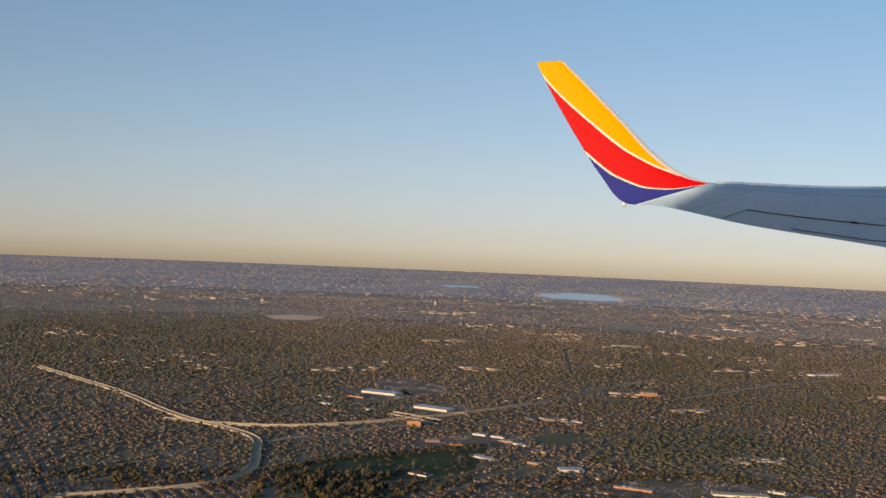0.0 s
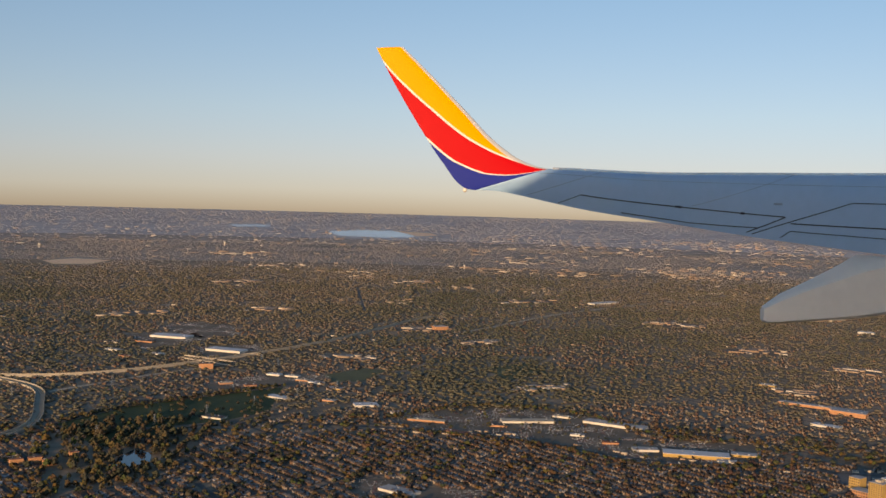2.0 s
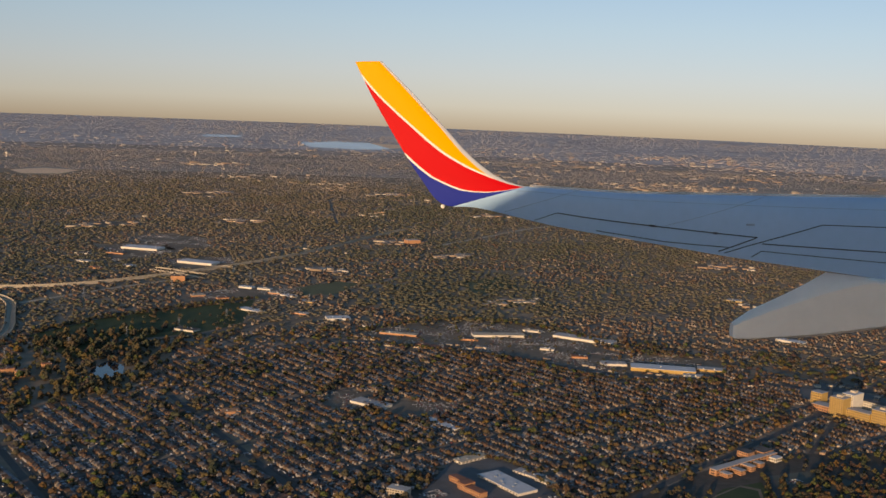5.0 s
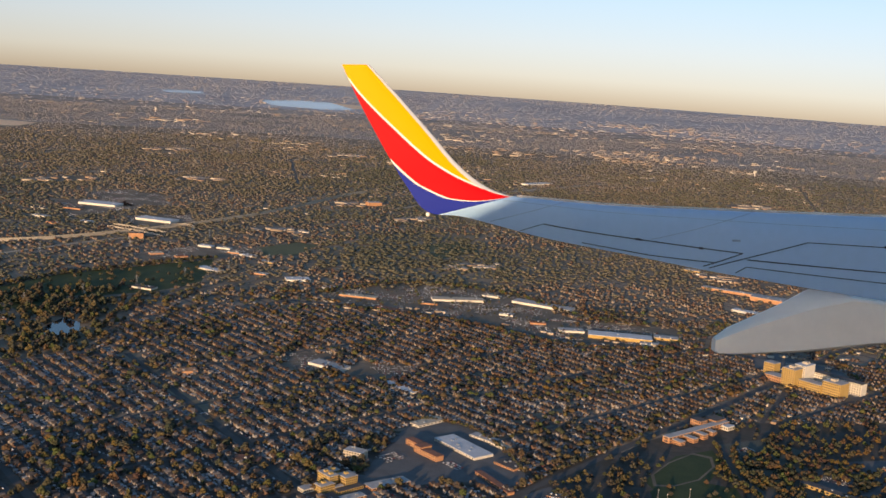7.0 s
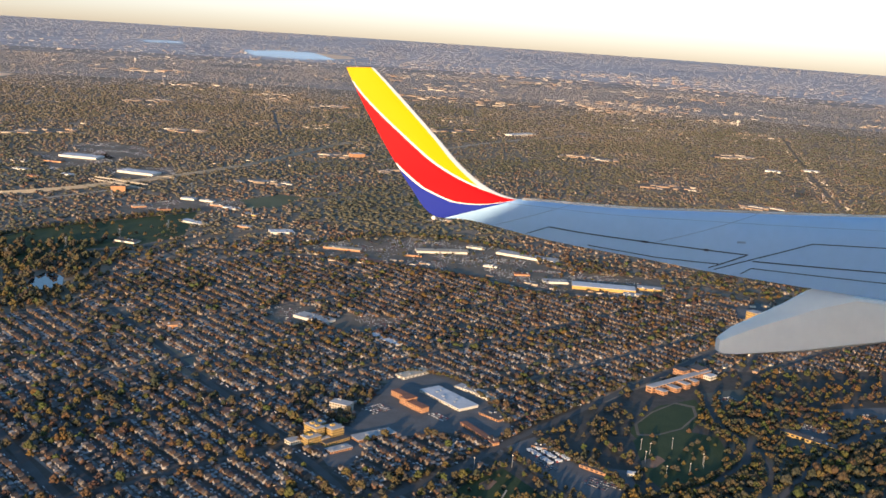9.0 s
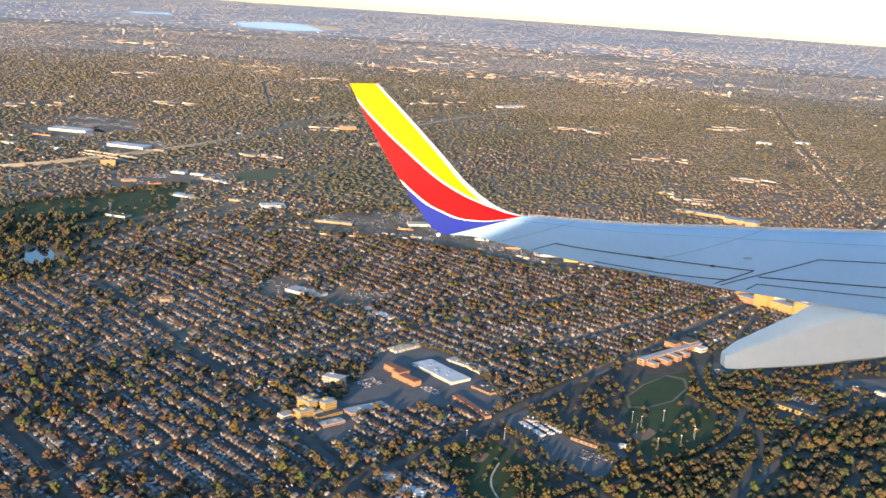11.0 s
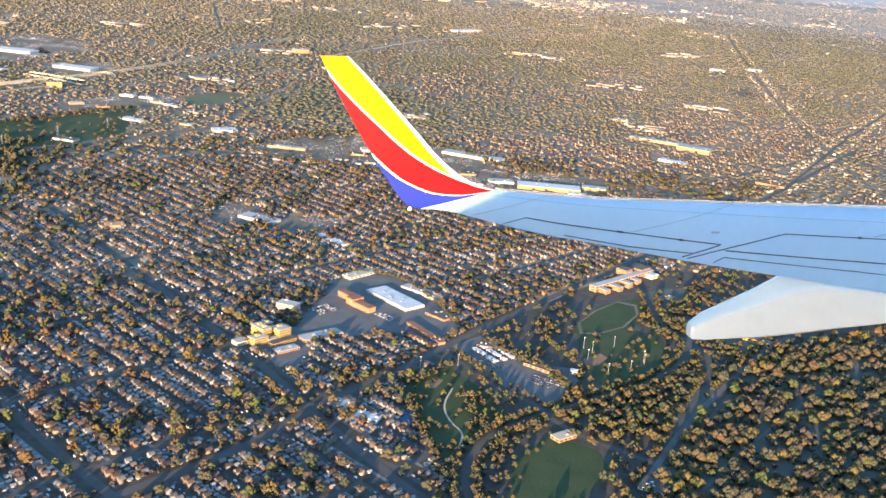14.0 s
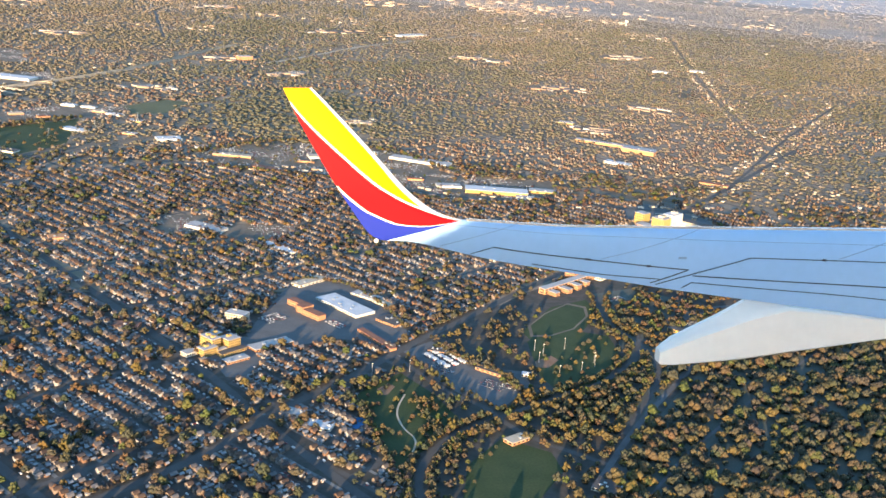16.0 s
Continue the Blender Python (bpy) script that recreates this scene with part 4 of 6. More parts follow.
for pts_a, reach in (([(643.3, 1313.5), (483, 912.9), (404.4, 700.5), (351.5, 536.3), (334.4, 456.2)], 4.5), ([(176.4, 365.5), (199.8, 399.2), (227.8, 440.9), (290.4, 498.6), (396.4, 627.2), (551.3, 795.3)], 4.2), ([(10, 541.1), (82.2, 518.6), (126.3, 476.9), (178.8, 467.8), (250.5, 449.1)], 4)):
    q = ribbon(pts_a, 1, 0)[2]
    seg = np.concatenate([[0], np.cumsum(np.linalg.norm(np.diff(q, axis=0), axis=1))])
    u = np.arange(2, seg[-1], 4.2)
    for side in (-1, 1):
        w = u + rng.normal(0, 1, len(u))
        x, y = np.interp(w, seg, q[:, 0]), np.interp(w, seg, q[:, 1])
        x2, y2 = np.interp(w + 2, seg, q[:, 0]), np.interp(w + 2, seg, q[:, 1])
        d = np.stack([x2 - x, y2 - y], 1)
        d /= np.linalg.norm(d, axis=1)[:, None] + 1e-9
        o = side * (reach * 0.7 + rng.uniform(0, 5, len(u)))
        shop.append(np.stack([x - d[:, 1] * o, y + d[:, 0] * o, np.arctan2(d[:, 1], d[:, 0])], 1))
shop = np.concatenate(shop)
shop = shop[(rng.random(len(shop)) < 0.5) & in_view(shop[:, 0], shop[:, 1])]
shop = shop[free(shop[:, 0], shop[:, 1], 1.6, polys=False)]
n = len(shop)
SHOP_V, SHOP_F = box_data(1, 1, 1)
mass("avenue_shops", SHOP_V, SHOP_F[1:5] + SHOP_F[9:], [0, 0, 0, 0, 1], [M_TANWALL, M_TANROOF], np.stack([shop[:, 0], shop[:, 1], np.zeros(n)], 1), np.stack([rng.uniform(1.6, 3.8, n), rng.uniform(1.2, 2.2, n), rng.uniform(.6, 1.0, n)], 1), shop[:, 2], "low shops along the avenues", "shops")

# shopping strips in the middle distance: worn yards with low pale halls
spots = []
for poly in STRIPS:
    patch("shop_yard", poly, 0.02, M_YARD, "worn tan yard among the farther shops", "yard")
    q = np.array(poly)
    mid, far_off = q.mean(0), np.hypot(*q.mean(0))
    for u, w in zip(rng.uniform(-1, 1, 16), rng.uniform(-1, 1, 16)):
        p = mid + (q[3] - q[0]) * 0.47 * u + (q[5] - q[1]) * 0.4 * w
        spots.append((*p, math.atan2(*(q[3] - q[0])[::-1]), far_off))
spots = np.array(spots)
n = len(spots)
far_off = np.clip(spots[:, 3] / 800, 0.8, 1.7)
SHED_V, SHED_F = box_data(1, 1, 1, bevel=0.04)
mass("strip_shops", SHED_V, SHED_F[1:], [0, 0, 0, 0] + [1] * 5, [M_TANWALL, M_TANROOF], np.stack([spots[:, 0], spots[:, 1], np.full(n, .02)], 1),
     np.stack([rng.uniform(3, 11, n) * far_off, rng.uniform(2.5, 5, n) * far_off, rng.uniform(.8, 1.5, n)], 1), spots[:, 2] + np.where(rng.random(n) < 0.3, math.pi / 2, 0) + rng.normal(0, .12, n),
     "low pale shops and halls in strips among the suburbs", "shops")

# clusters of pale shops and halls in the distance
pts = []
CENTRES = [(209.6, 1624.1, 60), (303.8, 1605.8, 60), (214.9, 1303.5, 25), (99.3, 1334.6, 40), (548.7, 1752, 50), (481.9, 1565.3, 40), (249.5, 1153, 25), (-113, 1597.5, 40), (-213.6, 1874.6, 60), (324.9, 1847.9, 60), (224.8, 2129.2, 90), (499.3, 2408.1, 120),
           (1022.4, 2677.6, 150), (819.9, 2699.8, 150), (-328.3, 944.8, 30), (-355.5, 1003.4, 25), (-25.4, 1544.9, 50), (38.1, 1450.7, 30), (47.8, 1138.8, 25), (71.7, 1011, 18), (481.6, 1681.4, 50), (566.1, 1635.8, 40), (718.9, 1971, 70), (584.6, 1308.7, 25)]
CENTRES += [(-901.6, 1901.9, 90), (-580.2, 1211.7, 35), (-689.7, 1985.5, 60), (-366.6, 1039.7, 30), (-413.7, 947.1, 25), (-531.6, 1172.9, 25), (529.5, 1546.7, 40), (634.6, 1685.3, 50), (982.4, 2273.8, 120), (932.4, 2524, 120), (466, 1303.7, 30), (512.1, 2151.3, 80), (430.2, 2663.4, 140), (815.8, 2344.1, 90), (632.6, 1479.2, 30), (925.4, 1539.7, 40), (780.7, 1625.4, 40)]
for cx, cy, w in CENTRES:
    n = 20
    q = np.stack([cx + rng.normal(0, w * 0.75, n), cy + rng.normal(0, w * 0.75, n)], 1)
    pts.append(np.column_stack([q, np.full(n, w)]))
q = np.stack(scatter(800, 820, 3000), 1)
pts.append(np.column_stack([q, np.hypot(q[:, 0], q[:, 1]) / 60]))
pts = np.concatenate(pts)
pts = pts[dry(pts[:, 0], pts[:, 1]) & free(pts[:, 0], pts[:, 1], 4, polys=False) & in_view(pts[:, 0], pts[:, 1])]
n = len(pts)
w = np.clip(pts[:, 2], 15, 60)
BOX_V, BOX_F = box_data(1, 1, 1)
BOX_F = BOX_F[1:5] + BOX_F[9:]
mass("distant_halls", BOX_V, BOX_F, [0, 0, 0, 0, 1], [M_TANWALL, M_TANROOF], np.stack([pts[:, 0], pts[:, 1], np.zeros(n)], 1),
     np.stack([w * rng.uniform(.06, .3, n), w * rng.uniform(.05, .12, n), rng.uniform(.5, .95, n) * (1 + w / 90)], 1), np.where(rng.random(n) < .5, radians(-20), radians(10)) + rng.normal(0, .15, n),
     "pale halls and shops scattered in the distance", "buildings")


# ---- buildings ----
def block(parent, sx, sy, sz, wall, roof, at, storeys=0, bays=0, z0=0.0):
    """One wing of a building: walls, parapet roof and rows of windows."""
    body = box("wall", sx, sy, sz, wall, parent, at, z0)
    v, f = box_data(sx + 0.16, sy + 0.16, 0.14, z0 + sz, 0.04)
    part("roof", mesh_of("roof", v, f, roof), parent, "", at)
    if storeys:
        h = sz / storeys
        wv, wf = box_data(sx / bays * 0.55, 0.06, h * 0.5)
        me = mesh_of("window", wv, wf, M_WINDOW)
        nb = max(1, round(bays * sy / sx))
        ve, fe = box_data(0.06, sy / nb * 0.55, h * 0.5)
        mw = mesh_of("window", ve, fe, M_WINDOW)
        for s in range(storeys):
            for b in range(bays):
                part("window", me, parent, "", at @ pose((b + .5) / bays * sx - sx / 2, -sy / 2, z0 + h * (s + .3)))
            for b in range(nb):
                part("window", mw, parent, "", at @ pose(-sx / 2, (b + .5) / nb * sy - sy / 2, z0 + h * (s + .3)))
    return body


def hall(name, label, category, x, y, length, depth, height, ang, wall, roof, storeys=1, bays=8, units=3, group=""):
    """A flat-roofed hall with roof units."""
    height = height * (0.72 if height < 2.3 else 1)
    t = thing(name, label, category, pose(x, y, 0, 0, 0, ang), group)
    block(t, length, depth, height, wall, roof, pose(0, 0, 0), storeys if math.hypot(x, y) < 380 else 0, bays)
    r = random.Random(int(x * 7 + y))
    for _ in range(units):
        box("roof_unit", r.uniform(.4, .9), r.uniform(.4, .7), 0.35, M_STEEL, t, pose(r.uniform(-.4, .4) * length, r.uniform(-.35, .35) * depth, height + 0.14), bevel=0.03)
    return t


W0, W1 = -58, 33
hall("white_hall", "long hall with a bright white flat roof", "warehouse", 59.3, 332.3, 20.7, 8.0, 1.1, -60.1, M_PALEWALL, M_WHITEROOF, 1, 14, 6)
hall("shop", "low brick shop with a dark flat roof", "shop", 71.9, 317.7, 8.4, 6.0, 0.9, -53.3, M_ORANGEBRICK, M_DARKROOF, 1, 7, 4)
hall("shed", "long grey-roofed shed beside the white hall", "warehouse", 68.3, 341.3, 11.0, 4.0, 0.8, -47.6, M_PALEWALL, M_FLATROOF, 1, 8, 3)
hall("shed", "short pale shed in three steps", "warehouse", 73.0, 334.1, 8.3, 4.0, 0.8, -57.3, M_PALEWALL, M_CONCRETE, 1, 5, 2)
hall("shed", "low pale shed with a tan roof", "warehouse", 50.4, 356.6, 12.7, 4.5, 1.0, 36.3, M_PALEWALL, M_CONCRETE, 1, 7, 2)
hall("brick_bar", "long low building with a red-brown roof", "shop", 64.1, 302.3, 18.2, 2.2, 1.1, -67.1, M_ORANGEBRICK, M_REDROOF, 1, 12, 0)
hall("grey_office", "grey concrete office block beside the hospital", "office", 23.6, 321.7, 6.5, 4, 2.6, -35 + 4.3, M_CONCRETE, M_FLATROOF, 3, 7, 2)
hall("low_block", "low orange brick block with a flat grey roof", "office", 31.9, 300.4, 13.4, 4.5, 1.0, 27.5, M_ORANGEBRICK, M_FLATROOF, 1, 8, 3)
hall("front_block", "low flat-roofed annex before the hospital", "office", 21.1, 290.1, 7.5, 3, 0.9, 30 + 0.8, M_ORANGEBRICK, M_FLATROOF, 1, 8, 2)
t = thing("hospital", "buff brick hospital with stepped wings and flat roofs", "hospital", pose(16.1, 299, 0, 0, 0, 33 + 2.6))
block(t, 5.0, 3.4, 2.2, M_YELLOWBRICK, M_FLATROOF, pose(-4.4, -1.4, 0), 3, 7)
block(t, 3.2, 5.6, 3.6, M_YELLOWBRICK, M_FLATROOF, pose(-.9, 1.6, 0), 5, 4)
block(t, 4.4, 4.2, 3.0, M_YELLOWBRICK, M_FLATROOF, pose(4.0, -1.2, 0), 4, 6)
block(t, 3.4, 2.4, 3.3, M_YELLOWBRICK, M_FLATROOF, pose(2.3, 3.6, 0), 4, 4)
block(t, 3.2, 1.6, 1.0, M_YELLOWBRICK, M_FLATROOF, pose(-.4, -2.6, 0), 1, 5)
block(t, 9.0, 2.2, 0.9, M_YELLOWBRICK, M_DARKROOF, pose(1.6, -5.2, 0), 1, 10)
block(t, 4.0, 3.0, 1.1, M_PALEWALL, M_FLATROOF, pose(-8.6, 1.4, 0), 1, 5)
for px, py, pz in ((-.9, 2.6, 3.74), (-.9, .4, 3.74), (4.0, -.6, 3.14), (-4.6, -1.2, 2.34), (2.3, 3.6, 3.44)):
    box("plant_room", 1.2, 1.0, .5, M_YELLOWBRICK, t, pose(px, py, pz), bevel=.04)
t = thing("brick_school", "orange brick building in linked stepped wings", "school", pose(45.5, 328.6, 0, 0, 0, W0 + 2.3))
block(t, 7, 3, 1.7, M_ORANGEBRICK, M_REDROOF, pose(-5, 1.5, 0), 2, 8)
block(t, 3.4, 4.6, 2.1, M_ORANGEBRICK, M_REDROOF, pose(0, 0, 0), 3, 4)
block(t, 8, 3, 1.6, M_ORANGEBRICK, M_REDROOF, pose(5.4, -1.0, 0), 2, 9)
t = thing("high_school", "large orange brick school with stepped flat-roofed wings", "school", pose(147.0, 349.8, 0, 0, 0, 33.2))
block(t, 34.9, 2.8, 2.0, M_ORANGEBRICK, M_FLATROOF, pose(0, 2.2, 0), 2, 18)
for i, (wx, wl, wh) in enumerate(((-0.42, 3.6, 1.3), (-0.24, 4.4, 1.5), (-0.06, 4.0, 1.7), (0.12, 3.2, 1.4))):
    block(t, 2.6, wl, wh, M_ORANGEBRICK, M_FLATROOF, pose(wx * 34.9, 0.7 - wl / 2, 0), 2, 4)
block(t, 4.2, 4.4, 3.2, M_ORANGEBRICK, M_DARKROOF, pose(6.3, 6.0, 0), 3, 5)
block(t, 6.2, 5.2, 2.6, M_ORANGEBRICK, M_DARKROOF, pose(14.7, 5.0, 0), 2, 7)
block(t, 4.0, 3.0, 1.4, M_PALEWALL, M_WHITEROOF, pose(14.7, -0.6, 0), 1, 4)
t = thing("medical_centre", "large pale hospital of towers and long wings", "hospital", pose(215.9, 416.8, 0, 0, 0, -58 + 1.8))
block(t, 6, 6, 8.2, M_YELLOWBRICK, M_FLATROOF, pose(-.6, -6.5, 0), 10, 6)
block(t, 5, 8, 9.0, M_PALEWALL, M_WHITEROOF, pose(.5, 1.2, 0), 11, 5)
block(t, 10, 5, 4, M_YELLOWBRICK, M_FLATROOF, pose(7.6, -4, 0), 4, 11)
block(t, 8, 7, 6.2, M_YELLOWBRICK, M_FLATROOF, pose(16.8, -2, 0), 6, 9)
block(t, 22, 4.5, 5, M_PALEWALL, M_DARKROOF, pose(12, 10, 0), 5, 20)
block(t, 5, 5, 5.4, M_YELLOWBRICK, M_FLATROOF, pose(-16, 3.5, 0), 5, 5)
block(t, 9, 6, 2.4, M_ORANGEBRICK, M_FLATROOF, pose(-9, -3, 0), 2, 8)
for px, py, pz in ((-.6, -6.5, 8.34), (.5, 2, 9.14), (16, -2, 6.34)):
    box("plant_room", 2.2, 2.4, 0.9, M_CONCRETE, t, pose(px, py, pz), bevel=.05)
def halls(*rows):
    """Flat-roofed halls: place, length, depth, height, turn, wall, roof and label of each."""
    for x, y, ln, dp, ht, an, wall, roof, lab in rows:
        hall("hall", lab, "building", x, y, ln, dp, ht, an, wall, roof, 1 if ht < 2 else 3, max(4, int(ln / 1.6)), 2)


halls((73.4, 544.8, 9, 4, 1.1, -13.7, M_ORANGEBRICK, M_DARKROOF, "dark-roofed brick shop in the yard"),
      (110.8, 568.2, 10, 4, 1.2, -26.5, M_PALEWALL, M_CONCRETE, "pale shop with a tan roof"),
      (123.3, 509.5, 8, 4, 1.1, -8.5, M_ORANGEBRICK, M_REDROOF, "small red-roofed brick shop"),
      (110.4, 525.3, 7, 3.4, 1.1, -18.4, M_PALEWALL, M_FLATROOF, "small pale shop in the yard"),
      (169.2, 475.3, 9, 3.6, 1.2, -15, M_PALEWALL, M_FLATROOF, "small pale shop by the road"),
      (144.3, 470.1, 7, 3.4, 1.1, -10.4, M_ORANGEBRICK, M_DARKROOF, "small dark-roofed brick shop"),
      (23, 573.7, 8, 4, 1.1, 16.2, M_PALEWALL, M_FLATROOF, "small pale shop beside the hall"),
      (-14.6, 603.5, 9, 4, 1.1, -28.4, M_ORANGEBRICK, M_FLATROOF, "low brick shop beside the lot"),
      (135.1, 549.7, 33, 8, 1.6, -33.8, M_PALEWALL, M_FLATROOF, "long shopping hall with a pale front"),
      (157.9, 485.8, 30, 9, 2.2, -14.2, M_YELLOWBRICK, M_WHITEROOF, "long white-roofed hall with a buff front"))
halls((90.1, 555.9, 28, 7, 1.4, 2.1, M_PALEWALL, M_CONCRETE, "long shopping hall with a tan roof"),
      (53.6, 525.4, 21, 5, 1.2, -39.4, M_ORANGEBRICK, M_REDROOF, "low row of shops with red roofs"),
      (136.8, 496.4, 12, 6, 1.3, -3.6, M_PALEWALL, M_FLATROOF, "small hall with a flat grey roof"),
      (182.1, 487.3, 13, 6, 1.4, -18.4, M_YELLOWBRICK, M_FLATROOF, "small hall with a buff front"),
      (5.8, 590.9, 13, 8, 1.7, 10.7, M_PALEWALL, M_WHITEROOF, "white hall shaped like a box"),
      (-43.1, 610.8, 15, 6, 1.2, -39.9, M_PALEWALL, M_WHITEROOF, "long low shed with a white front"),
      (-71.7, 555.9, 12, 6, 1.2, -27.7, M_PALEWALL, M_DARKROOF, "dark-roofed hall with a white front"),
      (37.4, 554.9, 20, 5, 1.2, -19, M_ORANGEBRICK, M_CONCRETE, "row of low brick shops by the road"),
      (-92.7, 780, 28, 12, 2, -24.6, M_PALEWALL, M_WHITEROOF, "white warehouse beside the highway"),
      (-142.7, 846.1, 30, 14, 2, -18.8, M_PALEWALL, M_WHITEROOF, "white warehouse beyond the highway"))
halls((-96.4, 701.7, 9, 6, 4, 7.9, M_ORANGEBRICK, M_DARKROOF, "orange brick block beside the highway"),
      (269.3, 602.6, 50, 5, 2, -37.5, M_ORANGEBRICK, M_FLATROOF, "long row of brick apartments"),
      (276.3, 583.9, 20, 6, 2.4, -41.7, M_ORANGEBRICK, M_FLATROOF, "brick apartment block with flat roof"),
      (249.8, 552.9, 15, 6, 1.6, -47.3, M_PALEWALL, M_WHITEROOF, "low block with a flat white roof"),
      (263.1, 671.5, 10, 6, 2, -32.8, M_YELLOWBRICK, M_FLATROOF, "low block of buff brick"),
      (285.5, 507.2, 15, 5, 1.4, -38.3, M_ORANGEBRICK, M_REDROOF, "orange brick row with a red roof"),
      (70.4, 921.6, 12, 8, 3, 20.8, M_ORANGEBRICK, M_FLATROOF, "orange brick block among trees"),
      (267, 1165.2, 40, 11, 2.2, 36.1, M_PALEWALL, M_WHITEROOF, "long pale warehouse in the distance"),
      (463.2, 952.5, 14, 8, 2, -37.5, M_PALEWALL, M_WHITEROOF, "white flat-roofed hall in the distance"),
      (508.7, 966.8, 14, 8, 2, -18.7, M_PALEWALL, M_WHITEROOF, "white flat-roofed hall in the distance"))
halls((169.4, 297.8, 20.2, 3.2, 1.6, -53.6, M_YELLOWBRICK, M_DARKROOF, "buff hall with a dark roof beside woodland"),
      (18.4, 422.5, 16, 7, 1.4, -38.6, M_PALEWALL, M_FLATROOF, "white and grey low complex"),
      (44.6, 395.7, 17, 4, 1.2, -52.3, M_PALEWALL, M_WHITEROOF, "row of white-roofed sheds"),
      (-35.9, 408, 7, 5, 1.8, 16.5, M_ORANGEBRICK, M_ORANGEBRICK, "orange brick church-like block"),
      (-9.4, 317.9, 8, 4, 1.2, -15.6, M_ORANGEBRICK, M_REDROOF, "small orange brick school"),
      (93.5, 276.3, 10, 4, 1.1, W0 + 10, M_ORANGEBRICK, M_DARKROOF, "dark-roofed shop beside the car lot"),
      (80.5, 292.2, 5, 2.2, 1.0, W0 + 30, M_ORANGEBRICK, M_DARKROOF, "orange brick shop at the corner"),
      (103, 272.6, 4, 2, 1.1, -25.6, M_PALEWALL, M_WHITEROOF, "small white building beside a lot"),
      (33.4, 254.2, 6, 3.6, 1.2, -27.8, M_PALEWALL, M_FLATROOF, "low pale block with a flat roof"),
      (38.7, 246.5, 7, 4, 1.1, -27.8, M_PALEWALL, M_WHITEROOF, "low block with a flat white roof"))
halls((86.8, 233.8, 6, 3.2, 1.2, 26.8, M_ORANGEBRICK, M_CONCRETE, "low brick house on the lawn"),
      (-39.6, 679.5, 9, 4, 1.2, -22.5, M_PALEWALL, M_FLATROOF, "pale flat-roofed shop by the crossing"),
      (-32.6, 665.5, 8, 4, 1.1, -21.7, M_ORANGEBRICK, M_CONCRETE, "small brick shop with a tan roof"),
      (-62.4, 645, 7, 4, 1.2, 26.8, M_ORANGEBRICK, M_REDROOF, "small red-roofed brick shop"),
      (-77.7, 651.4, 8, 4, 1.3, 25.5, M_ORANGEBRICK, M_CONCRETE, "small brick block catching the sun"),
      (-51.1, 683.9, 9, 5, 1.3, -23.2, M_PALEWALL, M_WHITEROOF, "white-roofed shop by the crossing"),
      (-157.1, 817.4, 14, 6, 1.4, -19.8, M_ORANGEBRICK, M_DARKROOF, "brick works hall with a dark roof"),
      (-170.4, 774.2, 13, 5, 1.3, -31.5, M_PALEWALL, M_FLATROOF, "pale works hall beside the highway"),
      (-156.2, 746.6, 10, 5, 1.3, -32.4, M_ORANGEBRICK, M_REDROOF, "red-roofed works hall beside the highway"),
      (-137, 758.7, 9, 5, 1.2, -31.4, M_PALEWALL, M_WHITEROOF, "white-roofed works hall by the highway"))
halls((-179.3, 812.2, 12, 6, 1.3, -20.3, M_PALEWALL, M_DARKROOF, "dark-roofed works hall by the highway"),
      (-23.9, 657.7, 10, 5, 1.2, -40.7, M_PALEWALL, M_WHITEROOF, "low white-roofed shop beside the field"),
      (-11.9, 639.9, 9, 5, 1.2, -29.2, M_YELLOWBRICK, M_FLATROOF, "low buff shop beside the field"))

# brick apartments and white-roofed halls beside the wood with the pond
hall("apartment_house", "orange brick apartment house catching the low sun", "apartment house", -152.8, 453.2, 5.5, 2.6, 2.6, 28, M_ORANGEBRICK, M_REDROOF, 0, 4, 1, "brick apartments")
hall("apartment_house", "orange brick apartment house catching the low sun", "apartment house", -140.2, 458.5, 5.5, 2.6, 2.6, 28, M_ORANGEBRICK, M_REDROOF, 0, 4, 1, "brick apartments")
hall("apartment_house", "orange brick apartment house catching the low sun", "apartment house", -133.6, 461.9, 5.5, 2.6, 2.6, 28, M_ORANGEBRICK, M_REDROOF, 0, 4, 1, "brick apartments")
hall("apartment_house", "orange brick apartment house catching the low sun", "apartment house", -127.0, 459.3, 5.5, 2.6, 2.6, 28, M_ORANGEBRICK, M_REDROOF, 0, 4, 1, "brick apartments")
hall("apartment_house", "orange brick apartment house catching the low sun", "apartment house", -120.2, 471.9, 4, 2.6, 2.6, 28, M_ORANGEBRICK, M_REDROOF, 0, 4, 1, "brick apartments")
hall("hall", "long low hall with a white flat roof", "building", -157.7, 436.7, 12, 4.5, 1.2, 10, M_PALEWALL, M_WHITEROOF, 0, 6, 2)
hall("hall", "long low hall with a white flat roof", "building", -174.1, 456.4, 12, 4.5, 1.2, -12, M_PALEWALL, M_WHITEROOF, 0, 6, 2)
hall("hall", "long low hall with a white flat roof", "building", -142.4, 428.3, 12, 4.5, 1.2, 10, M_PALEWALL, M_WHITEROOF, 0, 6, 2)
hall("hall", "long low hall with a white flat roof", "building", -156.6, 411.9, 12, 4.5, 1.2, -12, M_PALEWALL, M_WHITEROOF, 0, 6, 2)
hall("hall", "low brick hall in the works yard", "building", 200.7, 319.4, 5, 2.6, 1.2, 20, M_ORANGEBRICK, M_DARKROOF, 1, 5, 2)
hall("hall", "pale low hall beside the works yard", "building", 206.9, 314.2, 5, 2.4, 1.2, -54, M_PALEWALL, M_FLATROOF, 1, 5, 2)
hall("depot", "dark flat-roofed depot with white edges among trees", "building", 101.8, 208.0, 8, 6, 1.2, -40, M_PALEWALL, M_DARKROOF, 1, 8, 4)


